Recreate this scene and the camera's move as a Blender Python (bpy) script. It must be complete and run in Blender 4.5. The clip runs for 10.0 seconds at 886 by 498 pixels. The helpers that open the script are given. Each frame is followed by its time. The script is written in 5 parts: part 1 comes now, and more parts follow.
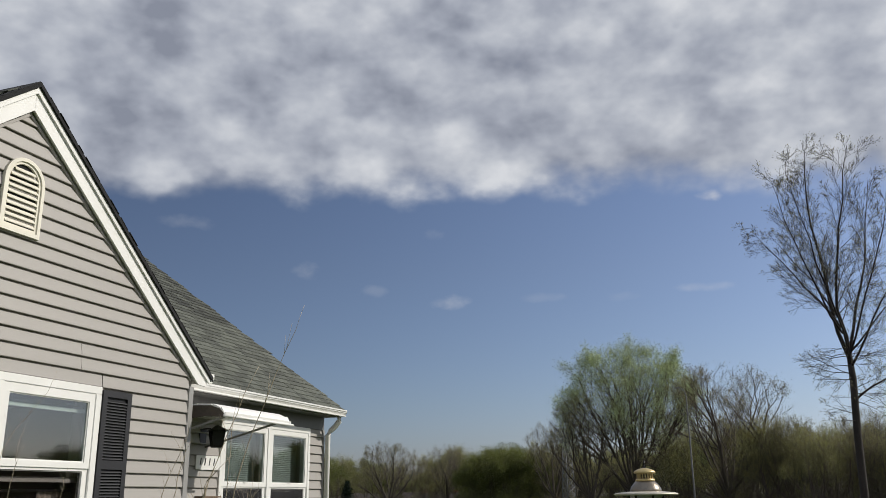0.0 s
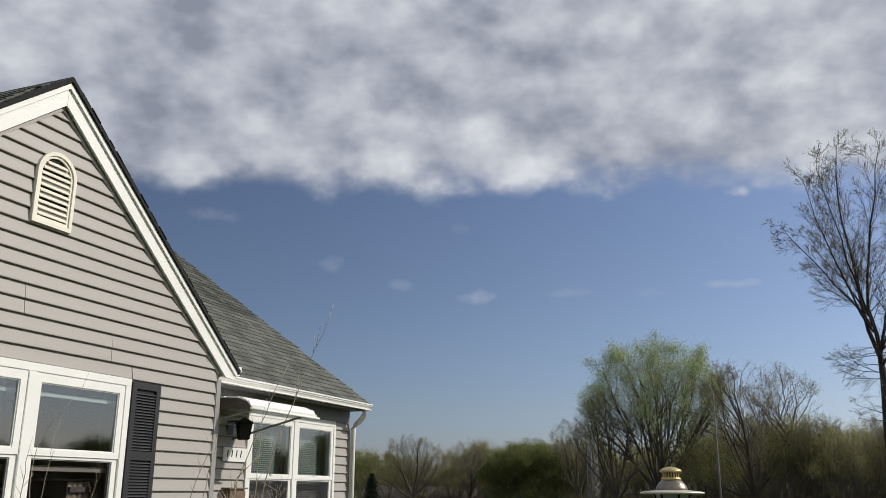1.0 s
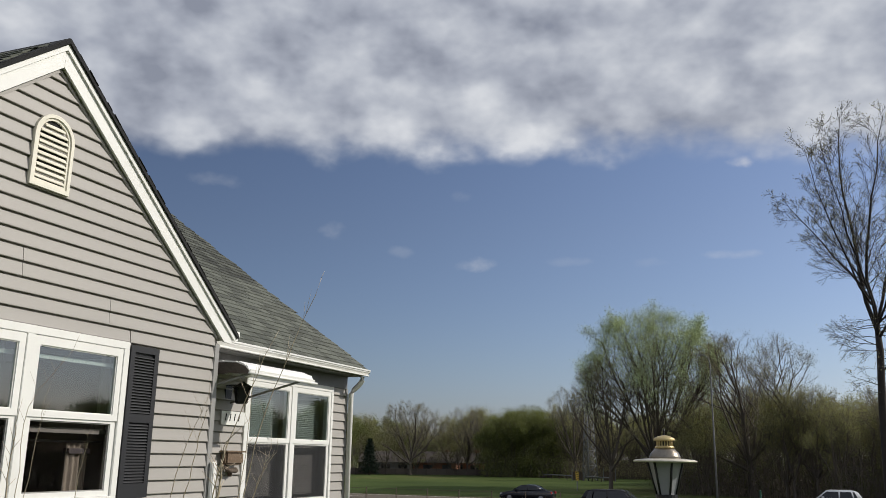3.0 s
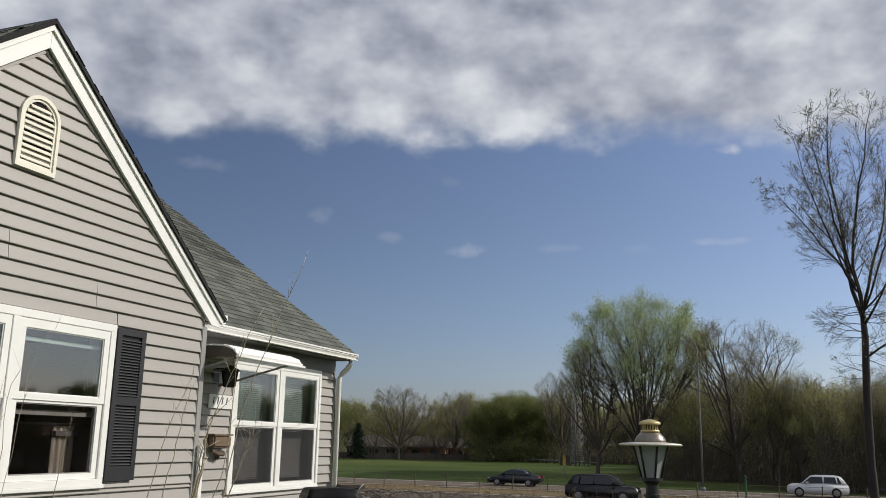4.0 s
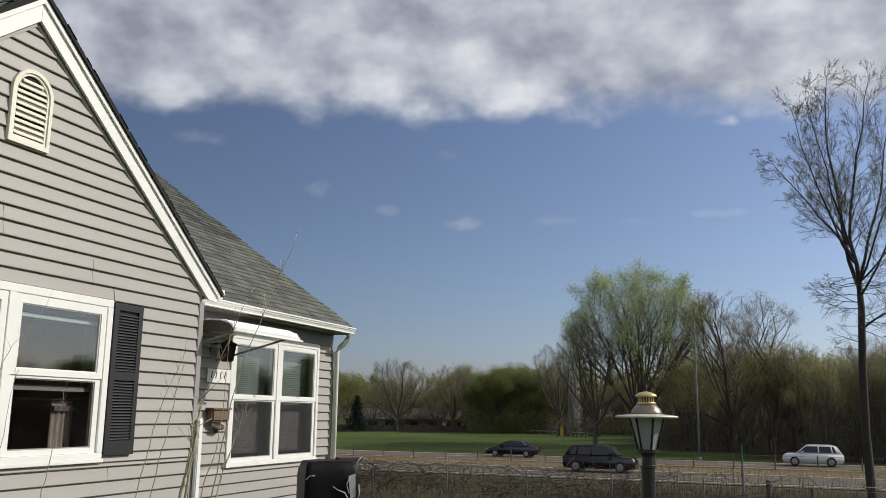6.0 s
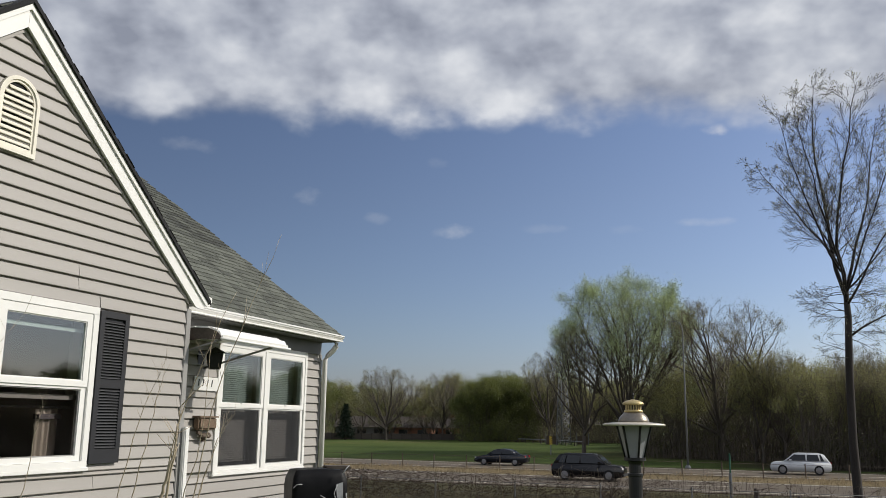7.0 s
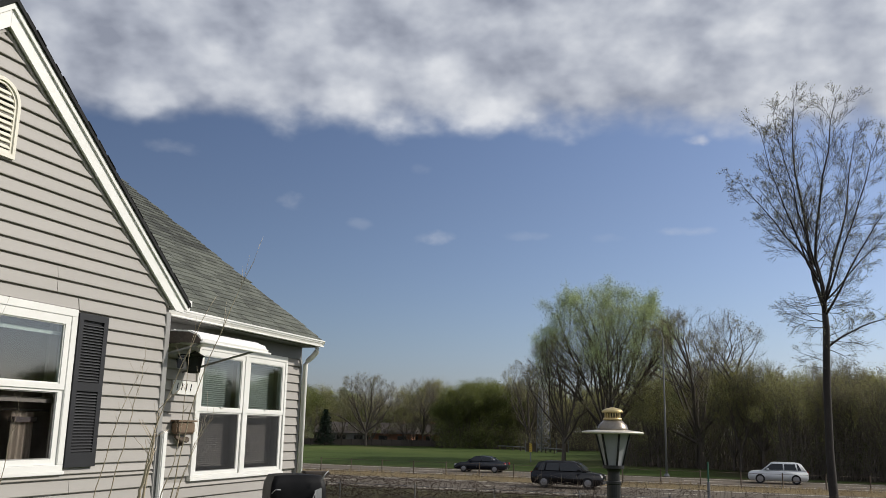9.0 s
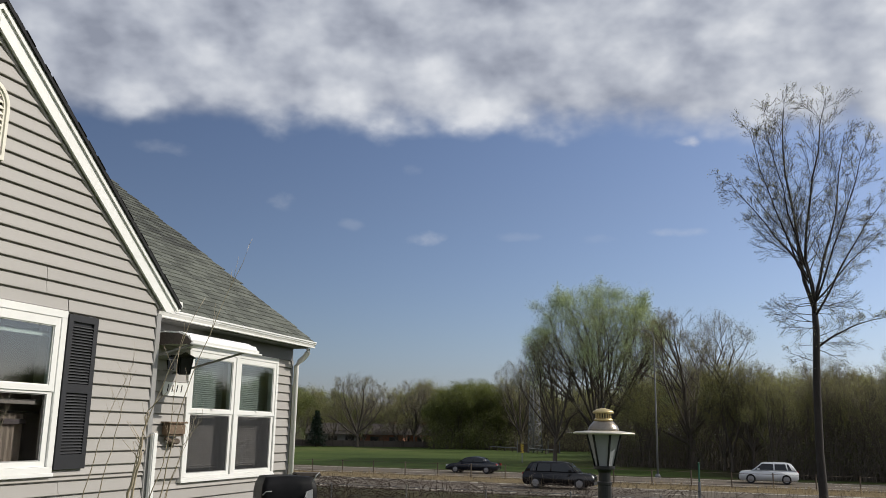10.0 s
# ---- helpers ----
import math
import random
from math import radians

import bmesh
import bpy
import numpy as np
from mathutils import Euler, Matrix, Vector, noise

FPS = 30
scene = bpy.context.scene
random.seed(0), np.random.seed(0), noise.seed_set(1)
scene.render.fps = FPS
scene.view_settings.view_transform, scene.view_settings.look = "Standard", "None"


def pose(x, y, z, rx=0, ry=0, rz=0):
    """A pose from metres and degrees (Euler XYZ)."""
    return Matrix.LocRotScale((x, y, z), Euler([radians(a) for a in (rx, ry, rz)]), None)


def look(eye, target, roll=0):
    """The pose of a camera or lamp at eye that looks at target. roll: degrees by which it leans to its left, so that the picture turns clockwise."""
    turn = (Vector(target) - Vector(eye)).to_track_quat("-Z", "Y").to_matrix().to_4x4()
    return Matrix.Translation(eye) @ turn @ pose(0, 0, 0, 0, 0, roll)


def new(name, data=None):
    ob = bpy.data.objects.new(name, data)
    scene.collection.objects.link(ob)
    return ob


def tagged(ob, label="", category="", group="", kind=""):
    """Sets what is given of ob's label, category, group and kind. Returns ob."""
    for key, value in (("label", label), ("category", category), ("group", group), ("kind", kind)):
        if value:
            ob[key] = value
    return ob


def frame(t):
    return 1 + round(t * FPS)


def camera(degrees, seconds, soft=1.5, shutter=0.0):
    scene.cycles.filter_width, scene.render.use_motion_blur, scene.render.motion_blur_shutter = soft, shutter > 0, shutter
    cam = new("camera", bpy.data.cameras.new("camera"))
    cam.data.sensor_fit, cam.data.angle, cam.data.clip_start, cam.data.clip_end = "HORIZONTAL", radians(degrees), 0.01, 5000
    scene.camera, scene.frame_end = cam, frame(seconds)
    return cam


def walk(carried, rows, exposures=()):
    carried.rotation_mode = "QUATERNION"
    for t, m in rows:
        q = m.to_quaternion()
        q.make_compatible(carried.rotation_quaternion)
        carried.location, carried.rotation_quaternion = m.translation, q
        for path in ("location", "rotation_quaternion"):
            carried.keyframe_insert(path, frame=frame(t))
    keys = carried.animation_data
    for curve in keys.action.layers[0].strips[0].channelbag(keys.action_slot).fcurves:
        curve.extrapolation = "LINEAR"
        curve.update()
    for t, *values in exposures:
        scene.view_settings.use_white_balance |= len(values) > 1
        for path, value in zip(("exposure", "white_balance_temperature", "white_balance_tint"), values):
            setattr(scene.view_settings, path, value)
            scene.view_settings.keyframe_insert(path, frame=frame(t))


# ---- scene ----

# A front garden beside a sided house, with a divided road and woods beyond.
cam = camera(54.0, 10.0, soft=0.75)
PATH = [
    (0, pose(5.783, -7.108, 1.797, 105.93, 0.61, 20.11)),
    (0.5, pose(5.781, -7.118, 1.809, 105.62, 0.73, 21.71)),
    (1, pose(5.782, -7.119, 1.807, 105.57, -0.22, 21.64)),
    (1.5, pose(5.784, -7.117, 1.812, 105.89, -0.85, 21.23)),
    (2, pose(5.792, -7.122, 1.809, 105.90, -1.24, 21.30)),
    (2.5, pose(5.792, -7.114, 1.813, 104.58, -0.99, 21.74)),
    (4, pose(5.802, -7.102, 1.798, 102.49, -1.04, 20.72)),
    (4.5, pose(5.798, -7.097, 1.800, 101.53, -0.80, 21.33)),
    (5, pose(5.791, -7.086, 1.803, 100.39, -0.37, 21.66)),
    (5.5, pose(5.797, -7.088, 1.807, 100.46, -0.59, 21.13)),
    (7, pose(5.816, -7.079, 1.805, 101.25, -0.73, 19.91)),
    (7.5, pose(5.807, -7.075, 1.801, 101.33, -0.82, 19.40)),
    (8, pose(5.809, -7.088, 1.808, 101.89, -0.93, 19.24)),
    (8.5, pose(5.815, -7.090, 1.802, 102.00, -1.00, 18.97)),
    (9, pose(5.821, -7.084, 1.804, 101.68, -1.21, 18.63)),
    (9.5, pose(5.822, -7.083, 1.805, 101.73, -1.16, 18.45)),
    (10, pose(5.824, -7.082, 1.805, 101.75, -1.08, 18.09)),
]
walk(cam, PATH, exposures=((0.0, -0.15), (0.5, -0.11), (2.5, -0.09), (4.5, -0.06), (5.5, -0.04), (10.0, 0.0)))

# ---- light ----
SUN_AZ = math.atan2(0.88, 0.47)          # clockwise from +y
SUN_EL = radians(34.5)
sun = new("sun", bpy.data.lights.new("sun", "SUN"))
sun.data.energy, sun.data.angle, sun.data.color = 3.65, radians(0.55), (1.0, 0.95, 0.87)
sun_dir = Vector((math.sin(SUN_AZ) * math.cos(SUN_EL), math.cos(SUN_AZ) * math.cos(SUN_EL), math.sin(SUN_EL)))
sun.matrix_world = look(sun_dir * 60, (0, 0, 0))


def link(nt, a, b):
    nt.links.new(a, b)


def mnode(nt, op, a, b=None, c=None, clamp=False):
    """A maths node; numbers or sockets as inputs."""
    n = nt.nodes.new("ShaderNodeMath")
    n.operation, n.use_clamp = op, clamp
    for i, v in enumerate((a, b, c)):
        if v is None:
            continue
        if isinstance(v, (int, float)):
            n.inputs[i].default_value = v
        else:
            link(nt, v, n.inputs[i])
    return n.outputs[0]


def ramp(nt, fac, stops):
    n = nt.nodes.new("ShaderNodeValToRGB")
    while len(n.color_ramp.elements) < len(stops):
        n.color_ramp.elements.new(0.5)
    for e, (p, c) in zip(n.color_ramp.elements, stops):
        e.position, e.color = p, (*c, 1)
    link(nt, fac, n.inputs[0])
    return n.outputs[0]


def mix(nt, fac, a, b):
    n = nt.nodes.new("ShaderNodeMix")
    n.data_type = "RGBA"
    for sock, v in ((n.inputs[0], fac), (n.inputs[6], a), (n.inputs[7], b)):
        if isinstance(v, (int, float)):
            sock.default_value = v
        elif isinstance(v, tuple):
            sock.default_value = (*v, 1)
        else:
            link(nt, v, sock)
    return n.outputs[2]


def noise_tex(nt, vec, scale, detail=4.0, rough=0.55, distort=0.0):
    n = nt.nodes.new("ShaderNodeTexNoise")
    n.inputs["Scale"].default_value, n.inputs["Detail"].default_value = scale, detail
    n.inputs["Roughness"].default_value, n.inputs["Distortion"].default_value = rough, distort
    link(nt, vec, n.inputs["Vector"])
    return n.outputs[0]


def smooth(nt, v, lo, hi):
    n = nt.nodes.new("ShaderNodeMapRange")
    n.interpolation_type = "SMOOTHSTEP"
    link(nt, v, n.inputs[0])
    n.inputs[1].default_value, n.inputs[2].default_value = lo, hi
    return n.outputs[0]


def build_sky():
    """A clear blue sky with a broken deck of cloud overhead that ends at a straight front, and a few small puffs below it."""
    w = bpy.data.worlds.new("sky")
    scene.world = w
    w.use_nodes = True
    nt = w.node_tree
    nt.nodes.clear()
    out = nt.nodes.new("ShaderNodeOutputWorld")
    bg = nt.nodes.new("ShaderNodeBackground")
    bg.inputs[1].default_value = 0.1
    link(nt, bg.outputs[0], out.inputs[0])
    sky = nt.nodes.new("ShaderNodeTexSky")
    sky.sky_type, sky.sun_disc = "NISHITA", False
    sky.sun_elevation, sky.sun_rotation = SUN_EL, SUN_AZ
    sky.air_density, sky.dust_density, sky.ozone_density = 1.0, 1.0, 3.2
    tc = nt.nodes.new("ShaderNodeTexCoord")
    d = tc.outputs["Generated"]
    sep = nt.nodes.new("ShaderNodeSeparateXYZ")
    link(nt, d, sep.inputs[0])
    x, y, z = sep.outputs
    zc = mnode(nt, "MAXIMUM", z, 0.02)
    fx, fy = -math.sin(radians(20.3)), math.cos(radians(20.3))
    ahead = mnode(nt, "ADD", mnode(nt, "MULTIPLY", x, fx), mnode(nt, "MULTIPLY", y, fy))
    side = mnode(nt, "ADD", mnode(nt, "MULTIPLY", x, fy), mnode(nt, "MULTIPLY", y, -fx))
    v = mnode(nt, "DIVIDE", ahead, zc)
    h = mnode(nt, "DIVIDE", side, zc)
    com = nt.nodes.new("ShaderNodeCombineXYZ")
    link(nt, mnode(nt, "MULTIPLY", side, 1.0), com.inputs[0])
    link(nt, ahead, com.inputs[1])
    link(nt, mnode(nt, "MULTIPLY", z, 1.5), com.inputs[2])
    q = com.outputs[0]
    big = noise_tex(nt, q, 3.1, 2.0, 0.5)
    puff = noise_tex(nt, q, 12.5, 3.0, 0.5)
    fine = noise_tex(nt, q, 30.0, 4.0, 0.5)
    # rounded heads of cloud, a little warped
    warp = nt.nodes.new("ShaderNodeTexNoise")
    warp.inputs["Scale"].default_value, warp.inputs["Detail"].default_value = 16.0, 3.0
    link(nt, q, warp.inputs["Vector"])
    shift = nt.nodes.new("ShaderNodeVectorMath")
    shift.operation = "MULTIPLY_ADD"
    link(nt, warp.outputs["Color"], shift.inputs[0])
    shift.inputs[1].default_value = (0.09, 0.09, 0.09)
    link(nt, q, shift.inputs[2])
    cell = nt.nodes.new("ShaderNodeTexVoronoi")
    cell.feature = "SMOOTH_F1"
    cell.inputs["Scale"].default_value, cell.inputs["Smoothness"].default_value = 13.0, 0.6
    link(nt, shift.outputs[0], cell.inputs["Vector"])
    heads = mnode(nt, "SUBTRACT", 1.0, cell.outputs["Distance"])
    # the deck's front edge, ragged
    lump = mnode(nt, "ADD", mnode(nt, "MULTIPLY", mnode(nt, "SUBTRACT", puff, 0.5), 0.8),
                 mnode(nt, "MULTIPLY", mnode(nt, "SUBTRACT", fine, 0.5), 0.42))
    lump = mnode(nt, "ADD", lump, mnode(nt, "MULTIPLY", mnode(nt, "SUBTRACT", big, 0.5), 0.45))
    lump = mnode(nt, "ADD", lump, mnode(nt, "MULTIPLY", mnode(nt, "SUBTRACT", heads, 0.58), 0.25))
    inside = mnode(nt, "MULTIPLY", mnode(nt, "SUBTRACT", 2.82, v), 1.9)
    left = mnode(nt, "MULTIPLY", mnode(nt, "ADD", h, 1.35), 1.2)
    front = mnode(nt, "MINIMUM", inside, mnode(nt, "ADD", left, mnode(nt, "MULTIPLY", inside, 1.2)))
    front = mnode(nt, "MINIMUM", front, 0.72)
    cover = smooth(nt, mnode(nt, "ADD", front, lump), -0.16, 0.52)
    # light and dark lumps of the deck
    tone = mnode(nt, "ADD", mnode(nt, "MULTIPLY", puff, 0.86), mnode(nt, "MULTIPLY", fine, 0.30))
    tone = mnode(nt, "ADD", tone, mnode(nt, "MULTIPLY", mnode(nt, "SUBTRACT", heads, 0.50), 0.24))
    tone = mnode(nt, "ADD", tone, mnode(nt, "MULTIPLY", mnode(nt, "SUBTRACT", big, 0.5), 0.5))
    tone = mnode(nt, "ADD", tone, mnode(nt, "MULTIPLY", side, 0.24))
    cloud = ramp(nt, mnode(nt, "SUBTRACT", tone, 0.1), [(0.24, (2.7, 2.95, 3.65)), (0.40, (4.0, 4.3, 5.05)), (0.54, (5.3, 5.6, 6.25)), (0.74, (7.4, 7.6, 8.0))])
    tinted = nt.nodes.new("ShaderNodeMix")
    tinted.data_type, tinted.blend_type = "RGBA", "MULTIPLY"
    tinted.inputs[0].default_value = 1.0
    link(nt, sky.outputs[0], tinted.inputs[6])
    link(nt, ramp(nt, z, [(0.0, (0.86, 0.84, 1.04)), (0.10, (0.90, 0.86, 0.95)), (0.25, (0.95, 0.86, 0.90)), (0.6, (0.96, 0.88, 0.92))]), tinted.inputs[7])
    # the air is brighter towards the sun
    glow = nt.nodes.new("ShaderNodeVectorMath")
    glow.operation = "SCALE"
    link(nt, tinted.outputs[2], glow.inputs[0])
    link(nt, mnode(nt, "MAXIMUM", mnode(nt, "MULTIPLY_ADD", side, 0.62, 1.0), 0.6), glow.inputs["Scale"])
    col = mix(nt, cover, glow.outputs[0], cloud)
    # small puffs: yaw, elevation, half width and half height in degrees, strength
    for yaw, el, a, b, s in [(1.9, 18.4, 0.8, 0.38, 1.1), (19.1, 12.4, 1.7, 0.45, 0.5), (3.1, 12.7, 2.0, 0.32, 0.4), (29.0, 14.3, 0.9, 0.6, 0.28), (20.6, 16.9, 0.8, 0.4, 0.18), (24.7, 13.1, 0.9, 0.4, 0.18), (13.2, 12.6, 1.9, 0.3, 0.16), (37.2, 17.2, 2.0, 0.45, 0.22), (8.0, 12.4, 1.2, 0.35, 0.14)]:
        a0, e0 = radians(yaw), radians(el)
        c0 = Vector((-math.sin(a0) * math.cos(e0), math.cos(a0) * math.cos(e0), math.sin(e0)))
        r0 = Vector((math.cos(a0), math.sin(a0), 0))
        u0 = r0.cross(c0)
        dots = []
        for axis, half in ((r0, radians(a)), (u0, radians(b)), (c0, 1.0)):
            n = nt.nodes.new("ShaderNodeVectorMath")
            n.operation = "DOT_PRODUCT"
            link(nt, d, n.inputs[0])
            n.inputs[1].default_value = axis
            dots.append(mnode(nt, "DIVIDE", n.outputs["Value"], half))
        rr = mnode(nt, "ADD", mnode(nt, "POWER", dots[0], 2), mnode(nt, "POWER", dots[1], 2))
        rr = mnode(nt, "ADD", rr, mnode(nt, "MULTIPLY", mnode(nt, "SUBTRACT", fine, 0.5), 5.0))
        m = mnode(nt, "SUBTRACT", 1.0, smooth(nt, rr, -1.0, 1.3))
        m = mnode(nt, "MULTIPLY", m, mnode(nt, "GREATER_THAN", dots[2], 0.5))
        col = mix(nt, mnode(nt, "MULTIPLY", m, s * 0.6), col, (7.0, 7.1, 7.5))
    link(nt, col, bg.inputs[0])


build_sky()


# ---- materials ----
def material(name, base, rough=0.6, metal=0.0, vary=0.12, scale=6.0, fine=60.0, bump=0.0, dirt=None, random=0.0, island=0.0, stretch=(1, 1, 1), spec=0.5):
    """A surface with broad stains, fine grain and a little relief. random: variation from piece to piece."""
    m = bpy.data.materials.new(name)
    m.use_nodes = True
    nt = m.node_tree
    b = nt.nodes["Principled BSDF"]
    tc = nt.nodes.new("ShaderNodeTexCoord")
    mp = nt.nodes.new("ShaderNodeMapping")
    mp.inputs["Scale"].default_value = stretch
    link(nt, tc.outputs["Object"], mp.inputs[0])
    vec = mp.outputs[0]
    broad, grain = noise_tex(nt, vec, scale, 4), noise_tex(nt, vec, fine, 3)
    f = mnode(nt, "ADD", mnode(nt, "MULTIPLY", broad, 0.65), mnode(nt, "MULTIPLY", grain, 0.35))
    if random:
        oi = nt.nodes.new("ShaderNodeObjectInfo")
        f = mnode(nt, "ADD", f, mnode(nt, "MULTIPLY", mnode(nt, "SUBTRACT", oi.outputs["Random"], 0.5), random))
    if island:
        ge = nt.nodes.new("ShaderNodeNewGeometry")
        f = mnode(nt, "ADD", f, mnode(nt, "MULTIPLY", mnode(nt, "SUBTRACT", ge.outputs["Random Per Island"], 0.5), island))
    lo = tuple(max(0, c * (1 - vary * 1.6)) for c in base)
    hi = tuple(min(1, c * (1 + vary * 1.6)) for c in base)
    col = ramp(nt, f, [(0.22, lo), (0.5, base), (0.78, hi)])
    if dirt:
        col = mix(nt, mnode(nt, "MULTIPLY", smooth(nt, noise_tex(nt, vec, scale * 0.37, 6, 0.65), 0.5, 0.75), dirt[1]), col, dirt[0])
    link(nt, col, b.inputs["Base Color"])
    b.inputs["Roughness"].default_value, b.inputs["Metallic"].default_value = rough, metal
    b.inputs["Specular IOR Level"].default_value = spec
    if bump:
        bp = nt.nodes.new("ShaderNodeBump")
        bp.inputs["Strength"].default_value, bp.inputs["Distance"].default_value = bump, 0.01
        link(nt, grain, bp.inputs["Height"])
        link(nt, bp.outputs[0], b.inputs["Normal"])
    return m


def leaf_material(name, base, vary=0.35):
    """Thin leaves: part of the light passes through."""
    m = material(name, base, 0.6, vary=vary, scale=0.3, fine=3.0, island=0.32)
    nt = m.node_tree
    b = nt.nodes["Principled BSDF"]
    tr = nt.nodes.new("ShaderNodeBsdfTranslucent")
    link(nt, b.inputs["Base Color"].links[0].from_socket, tr.inputs[0])
    mx = nt.nodes.new("ShaderNodeMixShader")
    mx.inputs[0].default_value = 0.4
    link(nt, b.outputs[0], mx.inputs[1])
    link(nt, tr.outputs[0], mx.inputs[2])
    link(nt, mx.outputs[0], nt.nodes["Material Output"].inputs[0])
    return m


def glass_material(name, tint, mirror=0.25):
    """A window pane: clear, with a sharp reflection."""
    m = bpy.data.materials.new(name)
    m.use_nodes = True
    nt = m.node_tree
    nt.nodes.clear()
    out = nt.nodes.new("ShaderNodeOutputMaterial")
    gl, tp = nt.nodes.new("ShaderNodeBsdfGlossy"), nt.nodes.new("ShaderNodeBsdfTransparent")
    gl.inputs["Roughness"].default_value = 0.015
    tp.inputs[0].default_value = (*tint, 1)
    lw = nt.nodes.new("ShaderNodeLayerWeight")
    lw.inputs[0].default_value = 0.5
    mx = nt.nodes.new("ShaderNodeMixShader")
    link(nt, mnode(nt, "ADD", mnode(nt, "MULTIPLY", mnode(nt, "POWER", lw.outputs["Facing"], 4.0), 0.8), mirror, clamp=True), mx.inputs[0])
    link(nt, tp.outputs[0], mx.inputs[1])
    link(nt, gl.outputs[0], mx.inputs[2])
    link(nt, mx.outputs[0], out.inputs[0])
    return m


SIDING = material("taupe_vinyl_siding", (0.354, 0.331, 0.306), 0.55, vary=0.05, scale=1.5, fine=80, bump=0.12, random=0.10, dirt=((0.33, 0.31, 0.29), 0.25), stretch=(1, 0.3, 3))
WHITE = material("white_trim_paint", (0.80, 0.79, 0.757), 0.45, vary=0.04, scale=3, fine=60, bump=0.05, dirt=((0.55, 0.53, 0.47), 0.2))
CREAM = material("cream_vinyl", (0.78, 0.74, 0.63), 0.45, vary=0.05, scale=5, fine=60, dirt=((0.55, 0.5, 0.4), 0.25))
# Trim grey with the shade under the eave put into its colour.
EAVE_SHADE = material("shade_darkened_eave_grey", (0.15, 0.148, 0.145), 0.55, vary=0.08, scale=3)
GREYTRIM = material("grey_trim", (0.29, 0.282, 0.272), 0.5, vary=0.06, scale=3)
SHUTTER = material("black_shutter_plastic", (0.012, 0.012, 0.015), 0.55, vary=0.2, scale=5, fine=90, bump=0.1)
SHINGLE = material("green_grey_asphalt_shingle", (0.078, 0.083, 0.068), 0.92, vary=0.36, scale=2.2, fine=110, bump=0.6, random=0.42, island=0.42)
DARKSHINGLE = material("black_asphalt_shingle", (0.012, 0.012, 0.013), 0.9, vary=0.3, scale=2.2, fine=130, bump=0.5, random=0.4)
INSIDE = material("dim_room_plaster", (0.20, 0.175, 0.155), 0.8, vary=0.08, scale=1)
CURTAIN = material("beige_curtain", (0.58, 0.52, 0.45), 0.85, vary=0.1, scale=8, fine=150)
CURTAINBAND = material("dark_curtain_band", (0.10, 0.09, 0.10), 0.85, vary=0.1)
BLIND = material("white_blind_slat", (0.38, 0.38, 0.37), 0.5, vary=0.04)
GLASS = glass_material("window_glass", (0.66, 0.73, 0.715), 0.10)
SCREEN = glass_material("screened_window_glass", (0.80, 0.78, 0.77), 0.035)
MESH = bpy.data.materials.new("insect_screen_mesh")
MESH.use_nodes = True
MESH.node_tree.nodes.clear()


def screen_mesh():
    """A fine dark mesh: half of it open."""
    nt = MESH.node_tree
    out, mx = nt.nodes.new("ShaderNodeOutputMaterial"), nt.nodes.new("ShaderNodeMixShader")
    df, tp = nt.nodes.new("ShaderNodeBsdfDiffuse"), nt.nodes.new("ShaderNodeBsdfTransparent")
    df.inputs[0].default_value = (0.045, 0.046, 0.048, 1)
    mx.inputs[0].default_value = 0.45
    link(nt, tp.outputs[0], mx.inputs[1])
    link(nt, df.outputs[0], mx.inputs[2])
    link(nt, mx.outputs[0], out.inputs[0])


screen_mesh()
BLACKMETAL = material("black_painted_metal", (0.010, 0.010, 0.011), 0.45, vary=0.2, scale=12, fine=120, bump=0.15)
TIN = material("weathered_tin", (0.60, 0.56, 0.48), 0.5, 0.4, vary=0.15, scale=14, fine=90, bump=0.1, dirt=((0.35, 0.25, 0.15), 0.35))
BRASS = material("worn_brass", (0.52, 0.41, 0.20), 0.42, 0.7, vary=0.18, scale=20, fine=120, bump=0.15, dirt=((0.35, 0.2, 0.06), 0.5))
DOMETIN = material("tarnished_tin_dome", (0.24, 0.215, 0.18), 0.34, 0.85, vary=0.2, scale=14, fine=90, bump=0.1, dirt=((0.10, 0.07, 0.05), 0.5))
FROSTED = material("frosted_lantern_glass", (0.30, 0.305, 0.32), 0.3, vary=0.06, scale=10)
COVER = material("black_vinyl_cover", (0.006, 0.006, 0.007), 0.5, vary=0.25, scale=9, fine=100, bump=0.3, spec=0.15)
TORN = material("torn_grey_lining", (0.42, 0.42, 0.43), 0.8, vary=0.15, scale=30)
WICKER = material("brown_wicker", (0.17, 0.115, 0.075), 0.8, vary=0.35, scale=30, fine=160, bump=0.6)
WEEDSTRAW = material("dull_weed_stem", (0.17, 0.14, 0.085), 0.8, vary=0.25, scale=3)
DRYSTALK = material("dry_plant_stalk", (0.46, 0.38, 0.27), 0.7, vary=0.2, scale=10)
ASPHALT = material("pale_worn_asphalt", (0.122, 0.103, 0.084), 0.95, vary=0.2, scale=0.25, fine=5, bump=0.2, stretch=(0.15, 1, 1), spec=0.08)
PAINTLINE = material("road_paint", (0.62, 0.58, 0.48), 0.7, vary=0.15, scale=2)
BARK = material("grey_brown_bark", (0.095, 0.080, 0.064), 0.9, vary=0.35, scale=5, fine=40, bump=0.8, stretch=(1, 1, 0.25))
NEARBARK = material("dark_tree_bark", (0.036, 0.030, 0.026), 0.9, vary=0.35, scale=5, fine=40, bump=0.8, stretch=(1, 1, 0.25))
BUDS = leaf_material("spring_buds", (0.31, 0.30, 0.17))
LIME = leaf_material("fresh_lime_leaves", (0.36, 0.43, 0.21))
